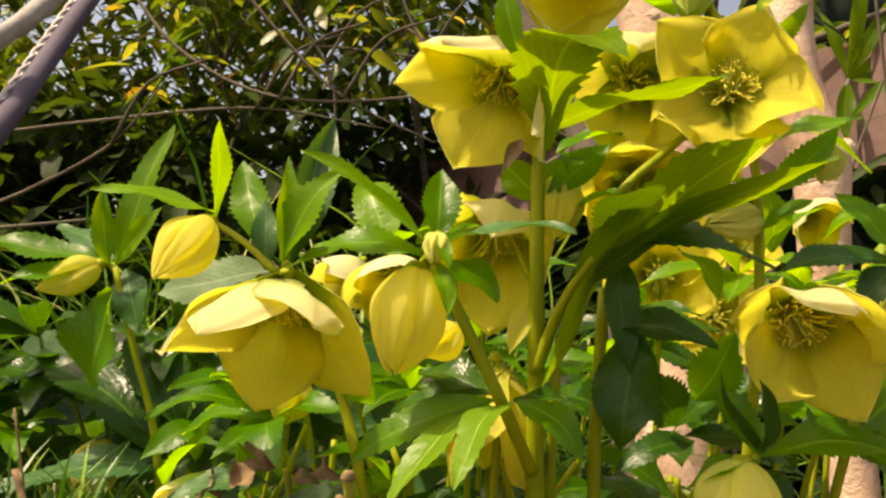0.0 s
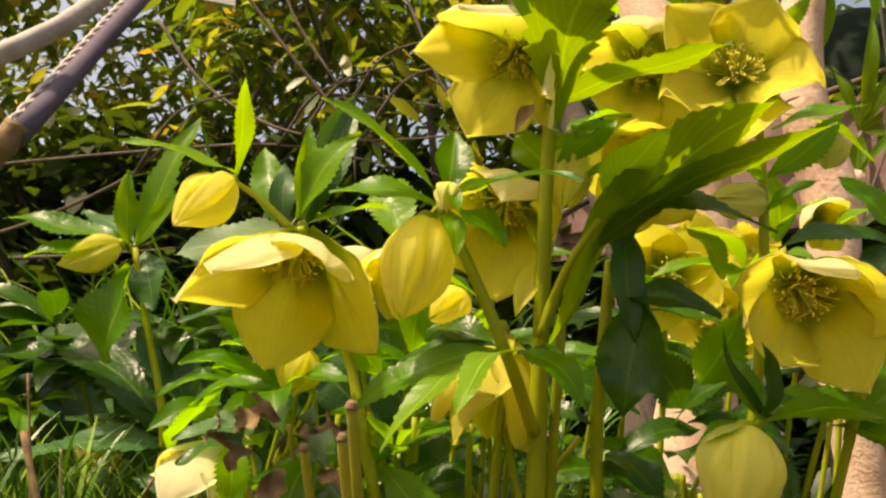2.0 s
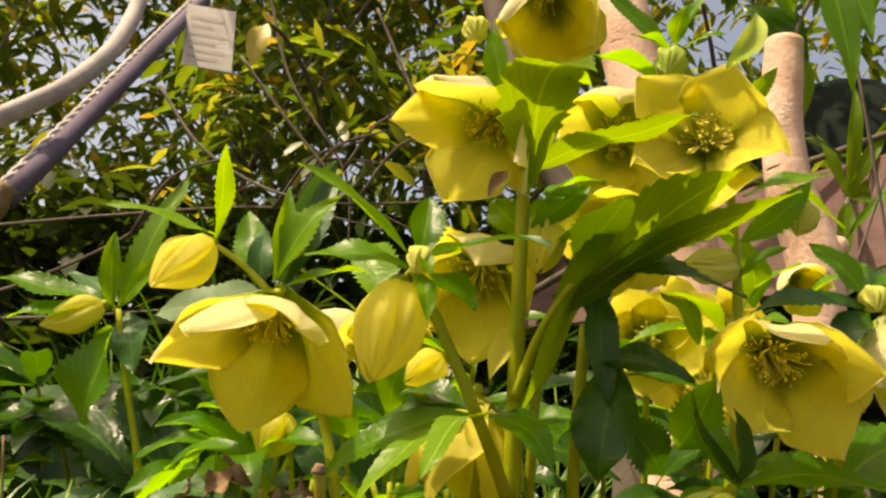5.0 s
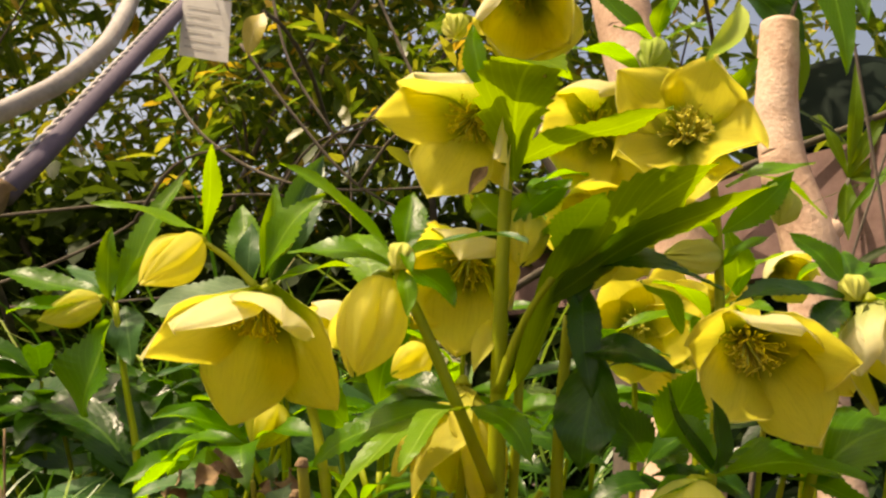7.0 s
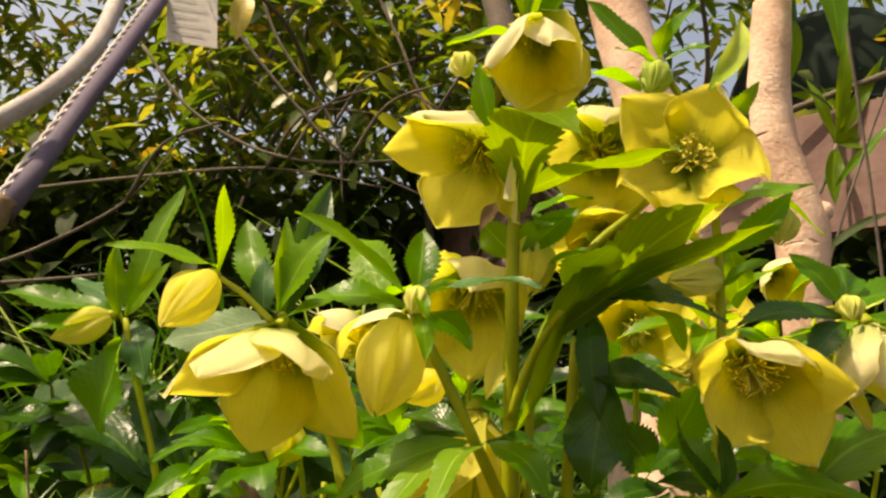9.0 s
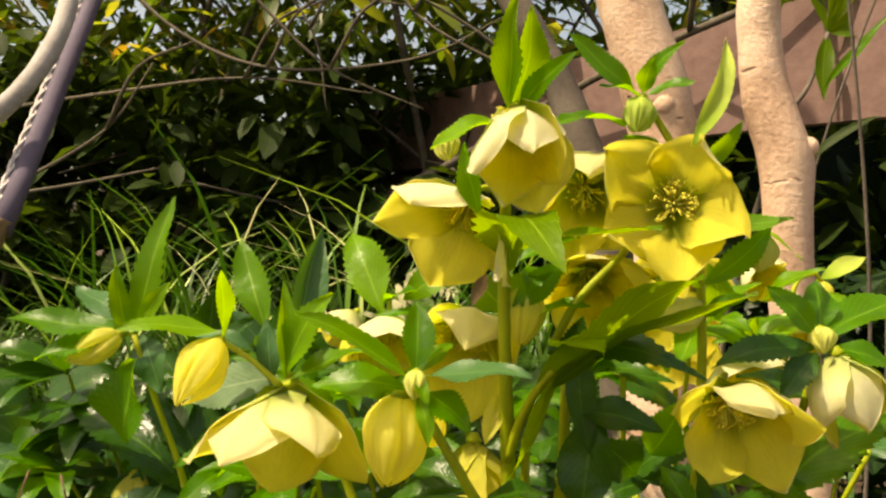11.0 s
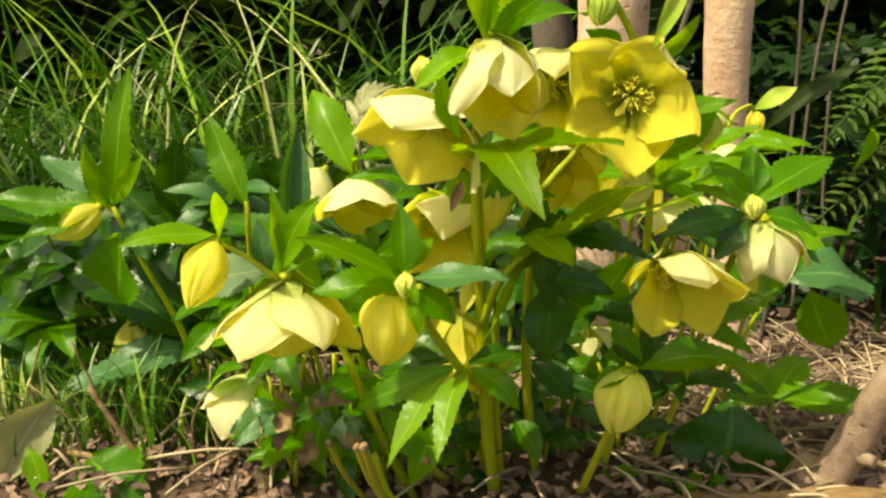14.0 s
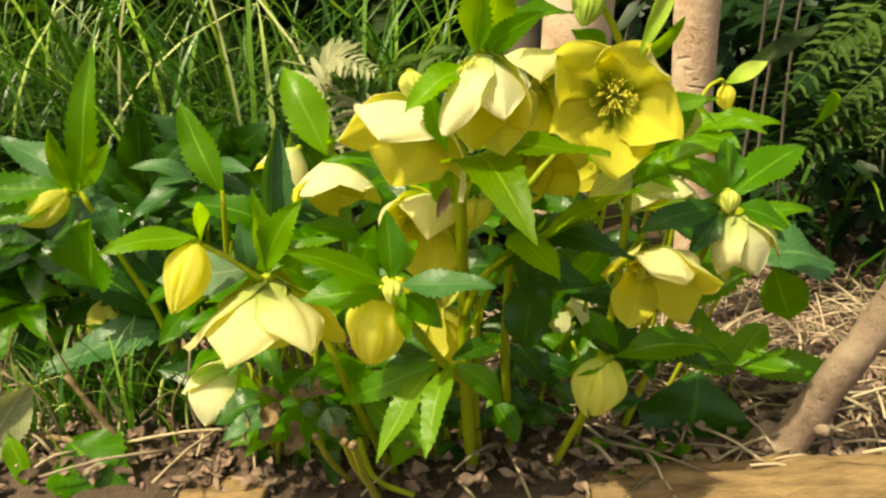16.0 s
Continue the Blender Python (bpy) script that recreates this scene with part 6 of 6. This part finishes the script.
def tuft_spot(r):
    cx, cy = ((-0.20, 0.86), (-0.40, 0.92), (-0.05, 0.94), (-0.62, 1.00), (-0.28, 1.02), (-0.50, 1.12), (-0.12, 1.15), (-0.34, 1.22), (0.02, 1.20))[r.randrange(9)]
    return cx + r.gauss(0, 0.045), cy + r.gauss(0, 0.04)


def right_spot(r):
    x, y = r.uniform(0.28, 1.3), r.uniform(0.78, 1.6)
    return Vector((x, y, ground_height(x, y) + 0.30 * r.random() ** 1.3)) if density(Vector((x, y, 0)), 5.0, 2.0) > -0.2 else None


# shares the shade-darkened green
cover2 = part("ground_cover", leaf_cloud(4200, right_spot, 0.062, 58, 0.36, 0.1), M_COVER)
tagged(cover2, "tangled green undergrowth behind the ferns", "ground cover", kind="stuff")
grass = part("grass", grass_blades(200, tuft_spot, 0.50, 3, 0.0062, 0.72), M_GRASS)
tagged(grass, "long arching green and straw-coloured grass blades", "grass", kind="stuff")


def mat_spot(r):
    x, y = r.uniform(-0.95, 0.10), r.uniform(0.88, 1.34)
    return x + 0.05 * math.sin(14 * y), y


# dense blades whose darkness comes from the shaded grass colour
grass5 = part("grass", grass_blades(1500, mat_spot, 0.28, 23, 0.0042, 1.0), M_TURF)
tagged(grass5, "thick green grass with shade put into its colour", "grass", kind="stuff")


def side_spot(r):
    return r.uniform(0.25, 0.95), r.uniform(0.72, 1.4)


grass2 = part("grass", grass_blades(170, side_spot, 0.24, 8, 0.0055, 0.9), M_GRASS)
tagged(grass2, "rough arching grass among the undergrowth", "grass", kind="stuff")


def straw_spot(r):
    cx, cy = ((-0.30, 0.42), (-0.24, 0.50), (-0.19, 0.40), (-0.13, 0.37), (-0.34, 0.52), (-0.21, 0.36), (-0.26, 0.38), (-0.16, 0.355))[r.randrange(8)]
    return cx + r.gauss(0, 0.022), cy + r.gauss(0, 0.015)


def far_spot(r):
    return r.uniform(-0.75, 0.10), r.uniform(1.12, 1.35)


grass4 = part("grass", grass_blades(80, far_spot, 0.44, 18, 0.0062, 0.7), M_GRASS)
tagged(grass4, "tall arching grass in front of the hedge", "grass", kind="stuff")
grass3 = part("grass", grass_blades(420, straw_spot, 0.070, 12, 0.0024, 0.5), M_GRASS)
tagged(grass3, "pale short grass between the stems", "grass", kind="stuff")


# ---- ferns and right-hand weeds ----
def frond(parent, pts, size, seed, skin=None):
    r = random.Random(seed)
    line = smooth_line(pts, 9)
    rib = part("frond", tube(pts, (0.0020, 0.0008), 6, 6), skin or M_FERN, parent)
    n = len(line)
    sets = []
    for i in range(3, n - 1):
        t = (line[min(i + 1, n - 1)] - line[i - 1]).normalized()
        s = t.cross(Vector((0, -0.3, 1))).normalized()
        q = i / n
        ln = size * math.sin(math.pi * min(1, 0.15 + 0.85 * q)) ** 0.8 * r.uniform(0.85, 1.1)
        for sg in (-1, 1):
            d = (s * sg + t * 0.45 + Vector((0, 0, -0.15))).normalized()
            part("leaflet", mesh_of(*blade_data(line[i], line[i] + d * ln, ln * 0.26, facing=(0, -0.4, 0.9), bow=0.08, teeth=1.2, n=9, seed=seed * 50 + i)), skin or M_FERN, rib)


fern = empty("fern", (0.60, 0.80, -0.11), "green fern fronds in the half shade", "fern")
crown_at = Vector((0.60, 0.80, -0.10))
for k, (bend, tip, size) in enumerate((
    ((0.50, 0.76, 0.23), (0.345, 0.70, 0.10), 0.046), ((0.53, 0.73, 0.20), (0.375, 0.69, 0.078), 0.050), ((0.55, 0.72, 0.15), (0.435, 0.68, 0.068), 0.046),
    ((0.52, 0.78, 0.10), (0.350, 0.72, 0.012), 0.040), ((0.55, 0.84, 0.16), (0.400, 0.86, 0.100), 0.055), ((0.58, 0.70, 0.11), (0.490, 0.64, 0.030), 0.042),
)):
    frond(fern, [crown_at, crown_at.lerp(Vector(bend), 0.55) + Vector((0, 0, 0.03)), Vector(bend), Vector(bend).lerp(Vector(tip), 0.5) + Vector((0, 0, 0.012)), tip], size, k + 3)
fern2 = empty("fern", (-0.02, 0.80, -0.11), "yellowing fern frond in front of the grass", "fern")
for k, tip in enumerate(((0.02, 0.70, 0.16), (-0.10, 0.72, 0.15))):
    r0 = Vector((-0.02, 0.80, -0.11))
    frond(fern2, [r0, r0.lerp(Vector(tip), 0.5) + Vector((0, 0, 0.09)), tip], 0.045, k + 30)
dead_fern = empty("dead_fern", (-0.07, 0.64, -0.10), "bleached dry fern frond among the green leaves", "fern")
frond(dead_fern, [(-0.060, 0.66, -0.10), (-0.072, 0.64, 0.07), (-0.066, 0.62, 0.165), (-0.025, 0.61, 0.160)], 0.040, 44, M_FADED)

bamboo = empty("strap_leaf_plant", (0.42, 0.78, -0.1), "thin stems with long drooping strap leaves", "plant")
for k in range(26):
    b = Vector((rng.uniform(0.30, 0.62), rng.uniform(0.62, 0.95), rng.uniform(0.02, 0.62)))
    d = Vector((rng.uniform(-1, 1), rng.uniform(-0.6, 0.3), rng.uniform(-1.0, 0.5))).normalized()
    leaf(bamboo, b, b + d * rng.uniform(0.07, 0.13), rng.uniform(0.010, 0.018), M_STRAP if k % 2 else M_LEAF, facing=(0, -0.7, 0.6), bow=0.12, teeth=0)
for k in range(6):
    x, y = rng.uniform(0.32, 0.6), rng.uniform(0.65, 0.9)
    stem(bamboo, [(x, y, -0.13), (x + rng.uniform(-0.05, 0.05), y, 0.2), (x + rng.uniform(-0.1, 0.1), y - 0.04, 0.66)], 0.003, 0.0018, material=M_BARK2)

# shoot that sprouts from the sawn trunk, with drooping leaves
tree_leaves = empty("tree_shoot", (0.212, 0.60, 0.43), "green shoot with large drooping leaves on the sawn trunk", "shoot")
stem(tree_leaves, [(0.208, 0.608, 0.425), (0.216, 0.606, 0.475), (0.240, 0.600, 0.515), (0.290, 0.60, 0.530), (0.36, 0.62, 0.52)], 0.0034, 0.0018, material=M_BARK2)
for p0, p1, w, m in (
    ((0.172, 0.612, 0.490), (0.222, 0.612, 0.432), 0.036, M_DARK), ((0.226, 0.585, 0.505), (0.241, 0.570, 0.392), 0.026, M_LEAF), ((0.242, 0.59, 0.500), (0.258, 0.575, 0.436), 0.018, M_LEAF),
    ((0.212, 0.610, 0.450), (0.218, 0.606, 0.388), 0.014, M_BRACT), ((0.262, 0.60, 0.525), (0.290, 0.585, 0.455), 0.022, M_LEAF), ((0.300, 0.60, 0.530), (0.318, 0.59, 0.450), 0.022, M_DARK),
    ((0.330, 0.61, 0.525), (0.352, 0.60, 0.445), 0.020, M_LEAF), ((0.270, 0.60, 0.525), (0.268, 0.60, 0.475), 0.015, M_BRACT), ((0.215, 0.606, 0.470), (0.160, 0.600, 0.520), 0.020, M_LEAF),
    ((0.220, 0.606, 0.480), (0.190, 0.610, 0.545), 0.018, M_LEAF), ((0.250, 0.60, 0.518), (0.280, 0.59, 0.575), 0.020, M_LEAF), ((0.285, 0.60, 0.530), (0.330, 0.60, 0.575), 0.020, M_BRACT),
):
    leaf(tree_leaves, p0, p1, w, m, facing=(rng.uniform(-0.4, 0.4), -1, 0.25), bow=0.1, teeth=0.2)
strap = empty("strap_leaf_shoot", (0.25, 0.96, -0.12), "thin pale twig with long narrow upright leaves", "plant")
part("twig", tube([(0.25, 0.97, -0.12), (0.26, 0.96, 0.10), (0.31, 0.94, 0.33), (0.338, 0.93, 0.390), (0.362, 0.945, 0.454)], (0.0040, 0.0032, 0.0024), 7, 6, 0.1, 3), M_BARK2, strap)
for p1, w in (((0.368, 0.93, 0.600), 0.018), ((0.410, 0.93, 0.560), 0.017), ((0.440, 0.95, 0.520), 0.020), ((0.352, 0.92, 0.370), 0.020), ((0.420, 0.94, 0.460), 0.017), ((0.330, 0.95, 0.540), 0.015)):
    leaf(strap, (0.362, 0.945, 0.454), p1, w, M_BIG, facing=(0, -1, 0.3), bow=0.05, fold=0.3, teeth=0)

# ---- litter ----
def litter_mesh(count, spot, size, seed):
    r = random.Random(seed)
    sets = []
    for _ in range(count):
        x, y = spot(r)
        z = ground_height(x, y) + r.uniform(0.001, 0.010)
        a = r.uniform(0, 2 * math.pi)
        ln = size * r.uniform(0.5, 1.4)
        d = Vector((math.cos(a), math.sin(a), r.uniform(-0.25, 0.45)))
        p = Vector((x, y, z))
        sets.append(blade_data(p, p + d * ln, ln * r.uniform(0.3, 0.7), facing=(r.uniform(-0.5, 0.5), r.uniform(-0.7, 0.3), 1), bow=r.uniform(-0.1, 0.3), fold=r.uniform(-0.3, 0.6), teeth=0, n=7, seed=r.randrange(9999), wave=0.15))
    return mesh_of(*join(*sets))


def bed_spot(r):
    return r.uniform(-0.30, 0.55), 0.30 + 0.5 * r.random() ** 1.3


litter = part("leaf_litter", litter_mesh(5600, bed_spot, 0.0092, 6), M_LITTER)
tagged(litter, "dry brown curled leaves covering the bed", "leaf litter", kind="stuff")


def straw_mesh(count, spot, seed):
    r = random.Random(seed)
    sets = []
    for _ in range(count):
        x, y = spot(r)
        z = ground_height(x, y) + r.uniform(0.002, 0.014)
        a = r.uniform(0, 2 * math.pi)
        ln = r.uniform(0.02, 0.07)
        d = Vector((math.cos(a), math.sin(a), r.uniform(-0.1, 0.25)))
        p = Vector((x, y, z))
        sets.append(tube_data([p, p + d * ln * 0.5 + Vector((0, 0, 0.003)), p + d * ln], (0.0011, 0.0007), 5, 2))
    return mesh_of(*join(*sets))


def straw_bed_spot(r):
    if r.random() < 0.45:
        return bed_spot(r)
    return r.uniform(0.12, 0.55), 0.31 + 0.45 * r.random()


straw = part("straw", straw_mesh(1100, straw_bed_spot, 9), M_STRAW)
tagged(straw, "pale dry stalks scattered over the litter", "straw", kind="stuff")
